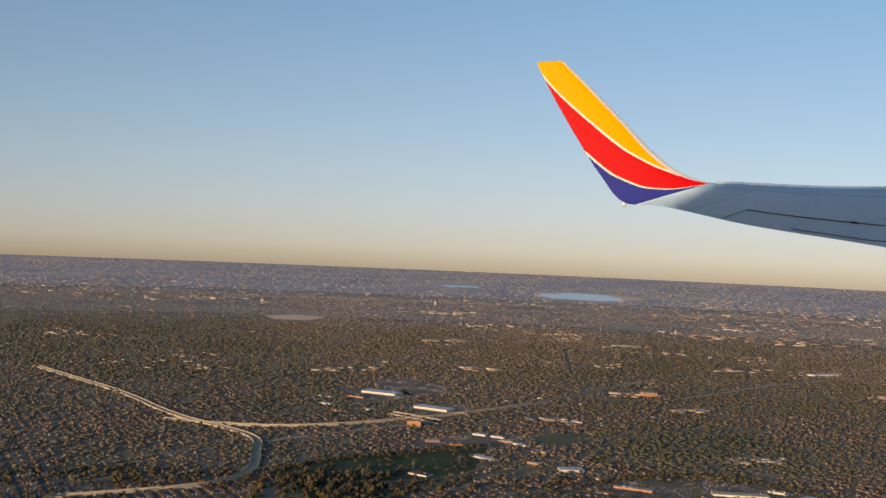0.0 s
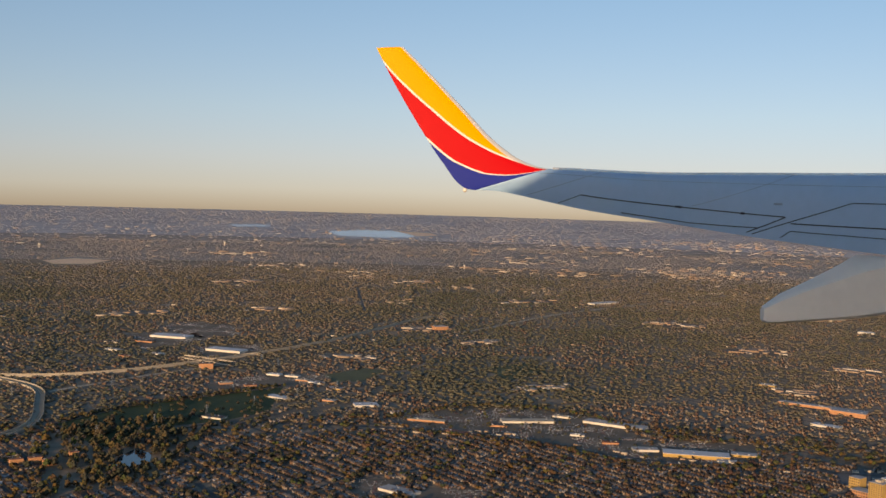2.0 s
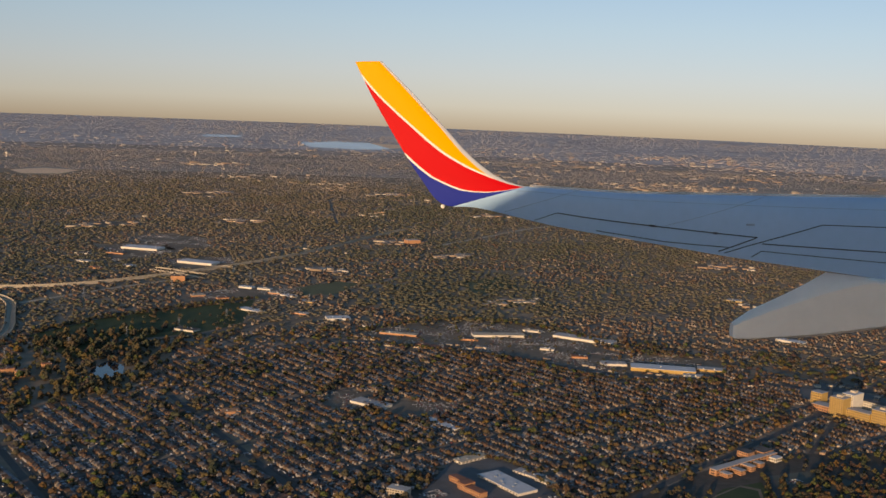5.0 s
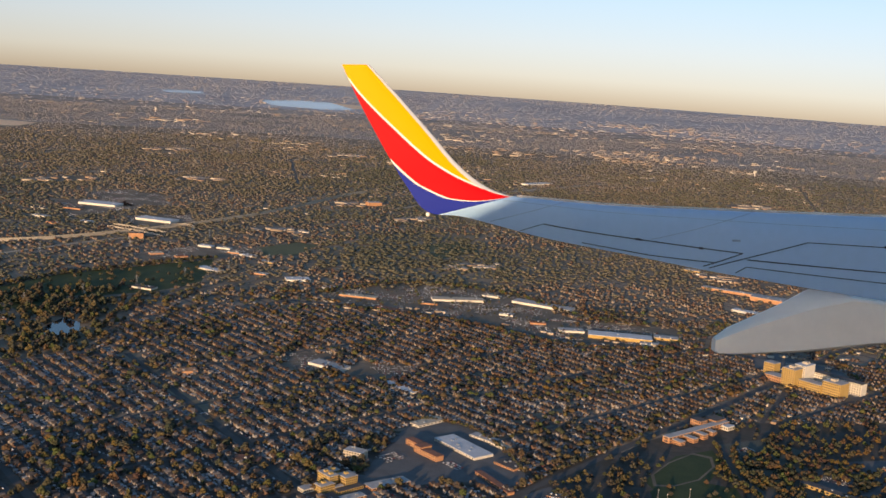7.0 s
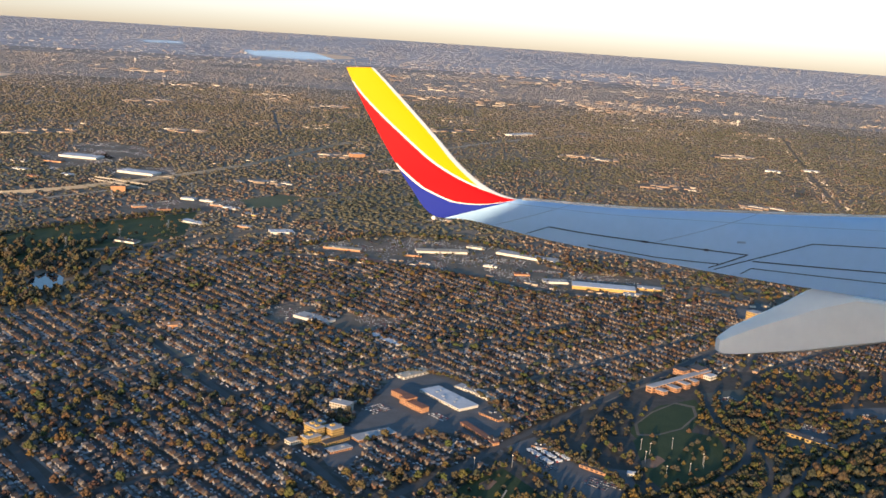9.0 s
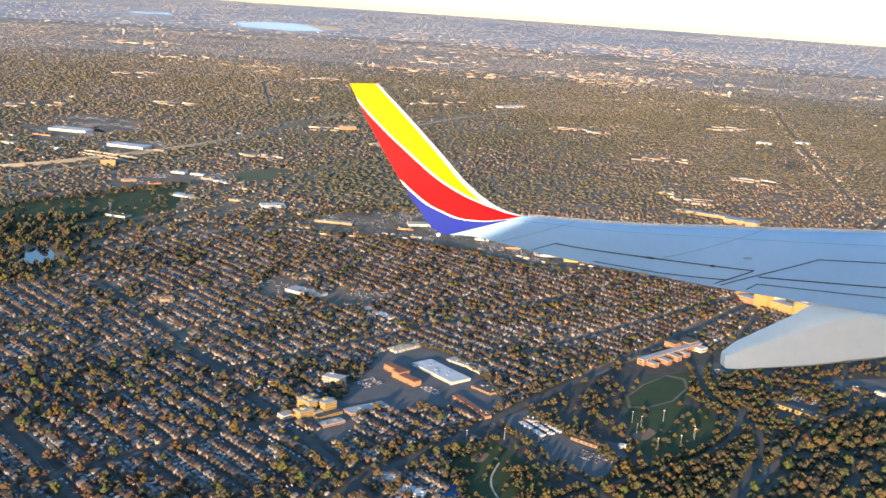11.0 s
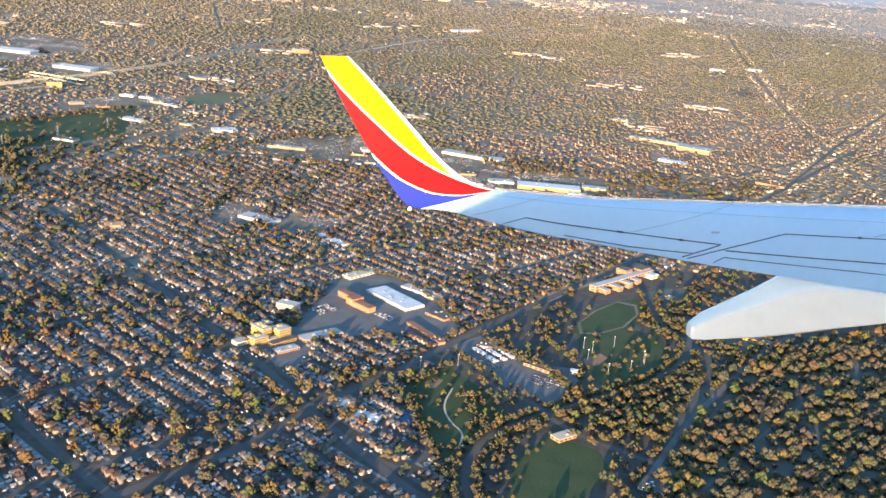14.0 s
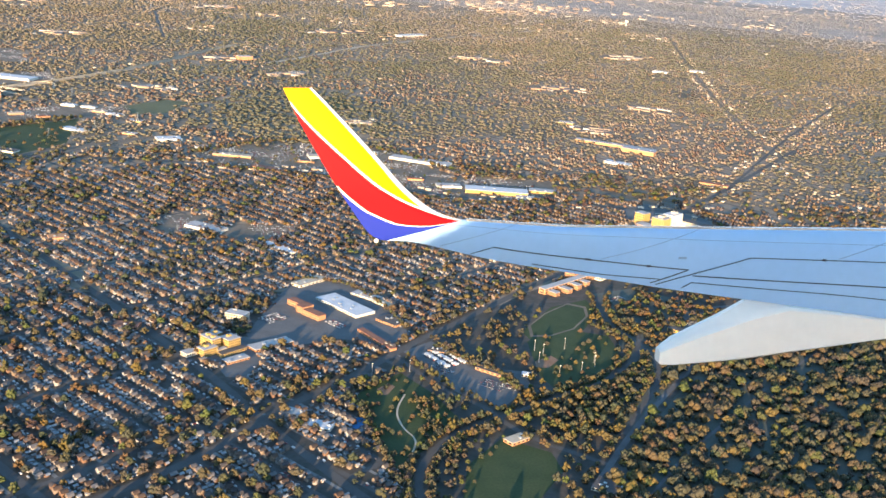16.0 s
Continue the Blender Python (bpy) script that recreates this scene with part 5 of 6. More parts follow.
def overpass(points, width, height, label):
    """Concrete bridge deck on piers, with a wall along each side."""
    v, f, p = ribbon(points, width, height)
    k = len(p)
    t = thing("overpass", label, "bridge", pose(*p[0], 0))
    back = Vector((-p[0][0], -p[0][1], 0))
    low = [(x, y, z - 0.25) for x, y, z in v]
    faces = [q[::-1] for q in f] + [tuple(i + 2 * k for i in q) for q in f]
    faces += [(i, i + 1, i + 1 + 2 * k, i + 2 * k) for i in range(k - 1)] + [(k + i + 1, k + i, 3 * k + i, 3 * k + i + 1) for i in range(k - 1)]
    part("deck", mesh_of("deck", [Vector(q) + back for q in v + low], faces, M_CONCRETE), t)
    for side in (0, k):
        w = [Vector(v[side + i]) + back for i in range(k)]
        vv = w + [q + Vector((0, 0, 0.28)) for q in w] + [q + Vector((0.06, 0.06, 0.28)) for q in w] + [q + Vector((0.06, 0.06, 0)) for q in w]
        ff = [(r * k + i, r * k + i + 1, (r + 1) * k + i + 1, (r + 1) * k + i) for r in range(3) for i in range(k - 1)]
        part("side_wall", mesh_of("side_wall", vv, ff, M_CONCRETE), t)
    for i in range(1, k - 1, max(1, k // 6)):
        box("pier", 0.35, 0.35, height - 0.25, M_CONCRETE, t, pose(p[i][0] + back[0], p[i][1] + back[1], 0))


overpass([(-120, 741.1), (-111.8, 735.3), (-102.5, 729), (-91.9, 720.9), (-83.8, 713.2)], 2.2, 1.1, "sunlit concrete overpass above the highway")
overpass([(-117.7, 751.1), (-109.5, 745.3), (-100, 739.1), (-90, 732.7), (-81.2, 725.7)], 2.2, 1.1, "sunlit concrete overpass above the highway")
overpass([(-92.4, 732.6), (-85, 750.3), (-78.8, 762.9), (-70.6, 765.9), (-64.8, 755.2), (-65, 738.9)], 1.8, 0.9, "curved concrete ramp beside the highway")

# ---- the aircraft ----
WB = Vector((0, 0, 122))
WN = Vector((-0.117, -0.988, 0.100)).normalized()
LE = [(1.04, 14.07, -0.09), (1.40, 14.00, -0.43), (1.90, 13.89, -0.93), (2.23, 13.81, -1.27), (2.57, 13.75, -1.52), (2.90, 13.70, -1.64), (3.26, 13.65, -1.65), (4.38, 13.52, -1.67), (5.49, 13.39, -1.64), (6.62, 13.26, -1.61), (7.89, 13.11, -1.57), (9.28, 12.95, -1.53), (10.78, 12.78, -1.48)]
TE = [(0.69, 14.11, -0.11), (0.90, 14.05, -0.51), (1.13, 13.98, -0.90), (1.37, 13.91, -1.28), (1.59, 13.86, -1.60), (1.89, 13.79, -1.93), (2.40, 13.72, -1.97), (3.44, 13.58, -2.17), (4.65, 13.42, -2.33), (5.71, 13.28, -2.47), (6.94, 13.12, -2.60), (8.33, 12.94, -2.74), (9.82, 12.75, -2.92)]


def spline(pts, s):
    """Catmull-Rom through the stations."""
    n = len(pts) - 1
    s = min(max(s, 0), n)
    i = min(int(s), n - 1)
    t = s - i
    g = lambda j: Vector(pts[min(max(j, 0), n)])
    a, b, c, d = g(i - 1), g(i), g(i + 1), g(i + 2)
    return 0.5 * (2 * b + (c - a) * t + (2 * a - 5 * b + 4 * c - d) * t * t + (3 * b - a - 3 * c + d) * t ** 3)


def wing_point(s, c, side=1, lift=0.0):
    """Place on the wing: s along the span from the winglet's tip, c from trailing (0) to leading edge (1)."""
    a, b = spline(TE, s), spline(LE, s)
    chord = (b - a).length
    x = 1 - c
    th = 0.10 + 0.1 * min(max((s - 5) / 2, 0), 1)
    y = 5 * th * (0.2969 * math.sqrt(max(x, 0)) - 0.126 * x - 0.3516 * x * x + 0.2843 * x ** 3 - 0.1036 * x ** 4)
    return WB + a + (b - a) * c + WN * (chord * y * (1 if side > 0 else -0.7) * (1 if side else 0) + lift)


def loft(name, s0, s1, ns, mat, parent, label=""):
    """Closed skin between two stations, with a UV of (station, chord)."""
    nc = 26
    cs = [0.5 - 0.5 * math.cos(math.pi * i / nc) for i in range(nc + 1)]
    ring = [(c, 1) for c in cs] + [(c, -1) for c in cs[-2:0:-1]]
    k = len(ring)
    v, f, uv = [], [], []
    for i in range(ns + 1):
        s = s0 + (s1 - s0) * i / ns
        for c, side in ring:
            v.append(wing_point(s, c, side))
            uv.append((s, c))
    for i in range(ns):
        for j in range(k):
            a, b = i * k + j, i * k + (j + 1) % k
            f.append((a, b, b + k, a + k))
    f.append(tuple(range(k))[::-1])
    f.append(tuple(ns * k + j for j in range(k)))
    me = mesh_of(name, v, f, mat)
    lay = me.uv_layers.new(name="plan")
    for lp in me.loops:
        s, c = uv[lp.vertex_index]
        lay.data[lp.index].uv = (s / 12, c)
    me.polygons.foreach_set("use_smooth", np.array([len(p.vertices) == 4 for p in me.polygons]))
    bm = bmesh.new()
    bm.from_mesh(me)
    bmesh.ops.recalc_face_normals(bm, faces=bm.faces)
    bm.to_mesh(me)
    bm.free()
    return part(name, me, parent, label)


def livery():
    """Bands of yellow, red and blue with thin pale lines, over the winglet's plan."""
    m = bpy.data.materials.new("winglet_livery")
    m.use_nodes = True
    n, l = m.node_tree.nodes, m.node_tree.links
    b = n["Principled BSDF"]
    b.inputs["Roughness"].default_value = 0.5
    b.inputs["Specular IOR Level"].default_value = 0.06
    uv = n.new("ShaderNodeUVMap")
    uv.uv_map = "plan"
    sep = n.new("ShaderNodeSeparateXYZ")
    l.new(uv.outputs[0], sep.inputs[0])

    def edge(points):
        r = n.new("ShaderNodeValToRGB")
        els = r.color_ramp.elements
        for i, (s, c) in enumerate(points):
            e = els[i] if i < 2 else els.new(s / 12)
            e.position, e.color = s / 12, ((c + 0.5) / 2, (c + 0.5) / 2, (c + 0.5) / 2, 1)
        l.new(sep.outputs[0], r.inputs[0])
        w = n.new("ShaderNodeMath")
        w.operation = "MULTIPLY_ADD"
        w.inputs[1].default_value, w.inputs[2].default_value = 2, -0.5
        l.new(r.outputs[0], w.inputs[0])
        d = n.new("ShaderNodeMath")
        d.operation = "SUBTRACT"
        l.new(sep.outputs[1], d.inputs[0])
        l.new(w.outputs[0], d.inputs[1])
        return d

    def over(base, d, lo, colour):
        g = n.new("ShaderNodeMath")
        g.operation = "LESS_THAN"
        g.inputs[1].default_value = lo
        l.new(d.outputs[0], g.inputs[0])
        mx = n.new("ShaderNodeMix")
        mx.data_type = "RGBA"
        l.new(g.outputs[0], mx.inputs[0])
        if isinstance(base, tuple):
            mx.inputs[6].default_value = (*base, 1)
        else:
            l.new(base, mx.inputs[6])
        mx.inputs[7].default_value = (*colour, 1)
        return mx.outputs[2]

    upper = edge([(0, -0.3), (0.5, 0.0), (1.0, 0.14), (2.0, 0.40), (3.0, 0.62), (4.0, 0.88), (4.9, 1.05)])
    lower = edge([(0, -0.3), (2.9, -0.05), (3.05, 0.0), (4.0, 0.16), (4.6, 0.38), (5.0, 0.62), (5.4, 0.98)])
    pale = (0.75, 0.72, 0.68)
    col = over((0.76, 0.37, 0.0), upper, 0.032, pale)
    col = over(col, upper, -0.026, (0.52, 0.004, 0.008))
    col = over(col, lower, 0.022, pale)
    col = over(col, lower, -0.022, (0.016, 0.03, 0.27))
    silver = edge([(0, 0.9), (2, 0.91), (4, 0.9), (5, 0.96)])
    inv = n.new("ShaderNodeMath")
    inv.operation = "MULTIPLY"
    inv.inputs[1].default_value = -1
    l.new(silver.outputs[0], inv.inputs[0])
    col = over(col, inv, 0.0, (0.5, 0.52, 0.56))
    l.new(col, b.inputs["Base Color"])
    return m


wing = thing("aircraft_wing", "grey airliner wing with an upswept yellow, red and blue winglet", "wing", pose(0, 0, 0))
loft("winglet", 0, 5.35, 60, livery(), wing, "upswept winglet painted in yellow, red and blue bands")
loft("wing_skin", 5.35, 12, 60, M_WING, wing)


def seam(name, path, width=0.016, mat=None, lift=0.006, label=""):
    """A thin line laid along the wing's upper skin."""
    v, f = [], []
    pts = []
    for (s0, c0), (s1, c1) in zip(path[:-1], path[1:]):
        for i in range(12):
            t = i / 12
            pts.append((s0 + (s1 - s0) * t, c0 + (c1 - c0) * t))
    pts.append(path[-1])
    q = [wing_point(s, c, 1, lift) for s, c in pts]
    for i, p in enumerate(q):
        d = (q[min(i + 1, len(q) - 1)] - q[max(i - 1, 0)]).normalized()
        w = d.cross(WN).normalized() * width / 2
        v += [p + w, p - w, p + w - WN * 0.02, p - w - WN * 0.02]
    for i in range(len(q) - 1):
        a = 4 * i
        f += [(a, a + 1, a + 5, a + 4), (a + 2, a, a + 4, a + 6), (a + 1, a + 3, a + 7, a + 5)]
    return part(name, mesh_of(name, v, f, mat or M_GAP), wing, label)


seam("aileron_gap", [(6.73, 0.29), (7.9, 0.30), (9.02, 0.32), (8.91, 0.18), (8.8, 0.05)], 0.013)
seam("aileron_edge", [(6.69, 0.02), (6.73, 0.29)], 0.008)
seam("tab_gap", [(7.36, 0.06), (8.09, 0.06), (8.85, 0.13)], 0.011)
seam("spoiler_gap", [(8.88, 0.04), (9.02, 0.18), (9.16, 0.30), (9.34, 0.44), (9.51, 0.57), (10.32, 0.6), (11.02, 0.62), (11.9, 0.64)], 0.011)
seam("flap_gap", [(9.14, 0.24), (10.54, 0.31), (11.21, 0.34), (11.9, 0.36)], 0.014)
seam("flap_gap", [(9.19, 0.04), (9.22, 0.14), (10.63, 0.19), (11.25, 0.2), (11.9, 0.2)], 0.010)
seam("access_panel", [(8.74, 0.49), (8.83, 0.50)], 0.025, M_JOINT)
seam("hinge", [(7.75, 0.30), (7.82, 0.30)], 0.026)
seam("hinge", [(8.5, 0.31), (8.55, 0.31)], 0.03)
seam("hinge", [(10.25, 0.6), (10.29, 0.6)], 0.03)
seam("skin_joint", [(7.9, 0.33), (8.6, 0.97)], 0.006, M_JOINT)
seam("skin_joint", [(6.3, 0.05), (6.45, 0.97)], 0.006, M_JOINT)
seam("skin_joint", [(5.6, 0.78), (9, 0.80), (11.9, 0.82)], 0.005, M_JOINT)
seam("skin_joint", [(10.4, 0.62), (10.9, 0.97)], 0.006, M_JOINT)
seam("leading_edge_strip", [(5.6, 0.97), (8, 0.975), (11.9, 0.98)], 0.05, M_METAL, label="bright bare metal leading edge")
v, f = ico(2)
lens = part("navigation_light", mesh_of("navigation_light", [Vector(q) * 0.03 for q in v], f, M_LENS), wing, "small pale tail light at the winglet's foot", Matrix.Translation(wing_point(5.02, 0.0, 0) + WN * 0.02 - Vector((0, 0, 0.03))))


def fairing():
    """Canoe-shaped flap track fairing under the trailing edge."""
    st = [(5.79, 13.17, -3.34, -3.37, -3.53),
          (5.83, 13.17, -3.32, -3.35, -3.56),
          (6.01, 13.15, -3.18, -3.25, -3.56),
          (6.34, 13.12, -3.01, -3.10, -3.53),
          (6.71, 13.09, -2.81, -2.96, -3.50),
          (7.01, 13.07, -2.62, -2.84, -3.47),
          (7.54, 13.01, -2.66, -2.69, -3.38),
          (8.07, 12.95, -2.71, -2.73, -3.29),
          (9.38, 12.80, -2.83, -2.86, -3.06)]
    v, f = [], []
    k = 10
    for i, (x, y, zt, zc, zb) in enumerate(st):
        d = (0.5, 0.75, 0.9, 1, 1, 1, 1, 1, 1)[i]
        h = zc - zb
        ring = [(-0.10, zt), (0.02, zc + 0.35 * (zt - zc)), (0.075, zc), (0.10, zc - 0.06 * h), (0.11, zc - 0.45 * h), (0.10, zb + 0.06 * h), (0.04, zb), (-0.22, zb + 0.02 * h), (-0.28, zb + 0.3 * h), (-0.28, zt - 0.05)]
        v += [WB + Vector((x, y, z)) + WN * (p * d - 0.12) for p, z in ring]
    for i in range(len(st) - 1):
        for j in range(k):
            a, b = i * k + j, i * k + (j + 1) % k
            f.append((a, b, b + k, a + k))
    f.append(tuple(range(k))[::-1])
    f.append(tuple((len(st) - 1) * k + j for j in range(k)))
    me = mesh_of("flap_track_fairing", v, f, M_FAIRING)
    bm = bmesh.new()
    bm.from_mesh(me)
    bmesh.ops.recalc_face_normals(bm, faces=bm.faces)
    for q in bm.faces:
        q.smooth = True
    for q in bm.edges:
        q.smooth = q.calc_face_angle(0) < 0.4
    bm.to_mesh(me)
    bm.free()
    part("flap_track_fairing", me, wing, "pale grey canoe-shaped flap track fairing")


fairing()


def fuselage():
    """Unseen aircraft body, added behind the eye to cast shadow over the inner wing."""
    t = thing("fuselage", "unseen pale airliner fuselage section added to shade the inner wing", "fuselage", pose(0, 0, 0))
    v, f = [], []
    k = 32
    st = [(-7.2, 0.35), (-5.9, 0.95), (-4.4, 1.5), (-2.6, 1.8), (-1, 1.9), (4, 1.9), (14, 1.9)]
    for x, r in st:
        v += [(x, -4.8 + r * math.cos(2 * math.pi * j / k), 122.3 + r * math.sin(2 * math.pi * j / k)) for j in range(k)]
    for i in range(len(st) - 1):
        for j in range(k):
            a, b = i * k + j, i * k + (j + 1) % k
            f.append((a, a + k, b + k, b))
    f += [tuple(range(k)), tuple((len(st) - 1) * k + j for j in range(k))[::-1]]
    part("body", mesh_of("body", v, f, M_FAIRING), t)


fuselage()


def window_jamb():
    """Lining of the cabin window beside the eye at the start."""
    t = thing("window_lining", "grey lining and shade-black edge of a cabin window", "window frame", pose(1.052, -0.472, 119.493, 0, 0, 7.41))
    prof = [(-0.0735, 0.119), (-0.05, 0.1312), (-0.049, 0.1347), (-0.05, 0.1435), (-0.0493, 0.147), (-0.0735, 0.1505)]
    lean = 0.11
    for name, a, b, mat in (("shade_edge", 0, 2, M_JAMB_SHADE), ("lining", 2, 5, M_JAMB)):
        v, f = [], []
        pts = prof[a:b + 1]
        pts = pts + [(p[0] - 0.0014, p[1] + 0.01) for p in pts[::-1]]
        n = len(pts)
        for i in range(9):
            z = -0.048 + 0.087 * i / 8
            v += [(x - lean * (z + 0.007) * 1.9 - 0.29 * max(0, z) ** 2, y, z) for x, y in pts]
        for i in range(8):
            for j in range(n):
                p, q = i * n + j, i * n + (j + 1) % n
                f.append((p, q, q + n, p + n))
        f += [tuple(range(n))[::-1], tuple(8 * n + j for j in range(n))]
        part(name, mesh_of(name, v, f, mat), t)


window_jamb()


# ---- single houses nearest the flight path ----
def house_kinds():
    kinds = []
    for i in range(4):
        w, d, h = 1.2 + 0.12 * (i % 3), 1.65 + 0.15 * (i % 2), 0.95 + 0.14 * (i % 2)
        e = thing("house", "small gabled suburban house with a shingle roof", "house", pose(0, 0, -50), "houses of the near suburb")
        x, y, g = w / 2, d / 2, h + w * 0.42
        part("wall", mesh_of("wall", [(-x, -y, 0), (x, -y, 0), (x, y, 0), (-x, y, 0), (-x, -y, h), (x, -y, h), (x, y, h), (-x, y, h), (0, -y, g), (0, y, g)],
                             [(0, 1, 5, 8, 4), (1, 2, 6, 5), (2, 3, 7, 9, 6), (3, 0, 4, 7)], M_WALL_EACH), e)
        o, t = 0.1, 0.05
        r = []
        for yy in (-y - o, y + o):
            r += [(-x - o, yy, h - o * .8), (0, yy, g + t), (x + o, yy, h - o * .8), (x + o, yy, h - o * .8 - t), (0, yy, g), (-x - o, yy, h - o * .8 - t)]
        part("roof", mesh_of("roof", r, [(0, 1, 7, 6), (1, 2, 8, 7), (2, 3, 9, 8), (3, 4, 10, 9), (4, 5, 11, 10), (5, 0, 6, 11), (0, 5, 4, 1), (1, 4, 3, 2), (6, 7, 10, 11), (7, 8, 9, 10)], M_ROOF_EACH), e)
        box("chimney", 0.14, 0.14, 0.5, M_ORANGEBRICK, e, pose(x * .55, y * .3, h + 0.05), bevel=0.02)
        box("porch", w * .7, 0.3, h * .55, M_WALL_EACH, e, pose(0, -y - .15, 0), bevel=0.05)
        wv, wf = box_data(0.26, 0.03, 0.3)
        me = mesh_of("window", wv, wf, M_WINDOW)
        for wx, wz in ((-.3, .2), (.3, .2), (0, h * .95)):
            part("window", me, e, "", pose(wx * w, -y - (.305 if wz < h * .5 else .005), wz * .8))
        kinds.append(e)
    return kinds


kinds = house_kinds()
for n_h, i in enumerate(near_houses):
    x, y, side = lots[i]
    m = pose(x, y, 0, 0, 0, math.degrees(ROW) + (180 if side > 0 else 0) + float(rng.normal(0, 2)))
    if n_h < len(kinds):
        kinds[n_h].matrix_basis = m
    else:
        copy_thing(kinds[n_h % len(kinds)], m)


# ---- single trees nearest the flight path ----
def trunk_mesh(seed):
    r = np.random.default_rng(seed)
    v, f = [], []

    def limb(a, b, r0, r1):
        k = len(v)
        d = Vector(b) - Vector(a)
        q = d.to_track_quat("Z", "Y").to_matrix()
        for p, rad in ((a, r0), (b, r1)):
            for j in range(5):
                v.append(Vector(p) + q @ Vector((math.cos(j * 1.2566) * rad, math.sin(j * 1.2566) * rad, 0)))
        f.extend((k + j, k + (j + 1) % 5, k + 5 + (j + 1) % 5, k + 5 + j) for j in range(5))
    limb((0, 0, 0), (0.01, 0, 0.4), 0.045, 0.03)
    for j in range(5):
        a = j * 1.2566 + r.uniform(-.3, .3)
        limb((0.01, 0, 0.3 + 0.03 * j), (0.25 * math.cos(a), 0.25 * math.sin(a), 0.6 + 0.06 * j), 0.022, 0.008)
    return mesh_of("trunk", v, f, M_TRUNK)


tree_kinds = []
for i in range(5):
    e = thing("tree", "broad budding tree with thin yellow-brown leaves", "tree", pose(0, 0, -50), "trees near the flight path")
    part("trunk", trunk_mesh(i), e)
    v, f = crown_shape(22, 90 + i)
    part("crown", mesh_of("crown", v, f, M_TREE_EACH), e)
    tree_kinds.append(e)
for i, (x, y, size) in enumerate(NEAR_TREES[:300]):
    m = pose(x, y, 0, 0, 0, i * 47 % 360) @ Matrix.Scale(size, 4)
    c = copy_thing(tree_kinds[i % 5], m)
    c.matrix_basis = m
for e in tree_kinds:
    for o in list(e.children):
        bpy.data.objects.remove(o)
    bpy.data.objects.remove(e)

# ---- parked cars ----
CAR_V = [(-.35, -.14, .05), (.35, -.14, .05), (.35, .14, .05), (-.35, .14, .05), (-.35, -.14, .14), (.35, -.14, .13), (.35, .14, .13), (-.35, .14, .14),
         (-.2, -.12, .24), (.12, -.12, .24), (.12, .12, .24), (-.2, .12, .24)]
CAR_F = [(0, 1, 5, 4), (1, 2, 6, 5), (2, 3, 7, 6), (3, 0, 4, 7), (4, 5, 9, 8), (5, 6, 10, 9), (6, 7, 11, 10), (7, 4, 8, 11), (8, 9, 10, 11), (0, 3, 2, 1)]


def lot_rows(x, y, ang, rows, cols, gap=1.3, step=0.5):
    a = radians(ang)
    out = []
    for r in range(rows):
        for c in range(cols):
            if rng.random() < 0.72:
                u, w = (c - cols / 2) * step, (r - rows / 2) * gap
                out.append((x + u * math.cos(a) - w * math.sin(a), y + u * math.sin(a) + w * math.cos(a), a + math.pi / 2))
    return out


cars = []
for x, y, ang, rows, cols in ((34.6, 323.4, 36, 5, 16), (74.9, 318.3, -57.6, 5, 18), (54.5, 316.7, -57.9, 3, 14), (138.6, 518.7, -17.1, 4, 30), (164.6, 476.6, -14.9, 3, 40), (106.1, 538.5, -8, 4, 30), (-2.1, 580.7, 11.6, 3, 20), (233.9, 407.2, -44.9, 5, 20), (156.1, 336.3, 18, 3, 16), (13.7, 308.3, 34.1, 2, 10), (96, 266.4, -43.1, 3, 10), (176.9, 309.2, -32.4, 4, 18)):
    cars += lot_rows(x, y, ang, rows, cols)
kerb = []
for i in range(len(lots)):
    if dist[i] < 420 and rng.random() < 0.4:
        b = -lots[i, 2] * 2.8
        kerb.append((lots[i, 0] + V[0] * b, lots[i, 1] + V[1] * b, ROW))
cars += kerb
cars = np.array(cars)
mass("parked_cars", CAR_V, CAR_F, [0] * len(CAR_F), [M_CARS], np.column_stack([cars[:, :2], np.full(len(cars), 0.02)]), np.ones(len(cars)), cars[:, 2], "many small parked cars in lots and streets", "cars")
car = thing("car", "small car parked in a row on the lot", "car", pose(0, 0, -50), "cars on the car lot")
part("body", mesh_of("body", CAR_V[:8], [(0, 1, 5, 4), (1, 2, 6, 5), (2, 3, 7, 6), (3, 0, 4, 7), (4, 5, 6, 7), (0, 3, 2, 1)], M_CAR_EACH), car)
part("cabin", mesh_of("cabin", [(-.3, -.13, .135), (.22, -.13, .13), (.22, .13, .13), (-.3, .13, .135)] + CAR_V[8:], [(0, 1, 5, 4), (1, 2, 6, 5), (2, 3, 7, 6), (3, 0, 4, 7), (4, 5, 6, 7)], M_WINDOW), car)
wheel_v = [(math.cos(a * 1.047) * .06, y, .06 + math.sin(a * 1.047) * .06) for y in (-.02, .02) for a in range(6)]
wheel = mesh_of("wheel", wheel_v, [tuple(range(6)), tuple(range(11, 5, -1))] + [(a, 6 + a, 6 + (a + 1) % 6, (a + 1) % 6) for a in range(6)], M_TYRE)
for wx in (-.22, .22):
    for wy in (-.135, .135):
        part("wheel", wheel, car, "", pose(wx, wy, 0))
first = True
for x, y, a in lot_rows(79.8, 279.5, -68, 3, 14, 1.3) + lot_rows(91.5, 268, -45, 4, 16, 1.5):
    m = pose(x, y, 0.016, 0, 0, math.degrees(a))
    if first:
        car.matrix_basis, first = m, False
    else:
        copy_thing(car, m)


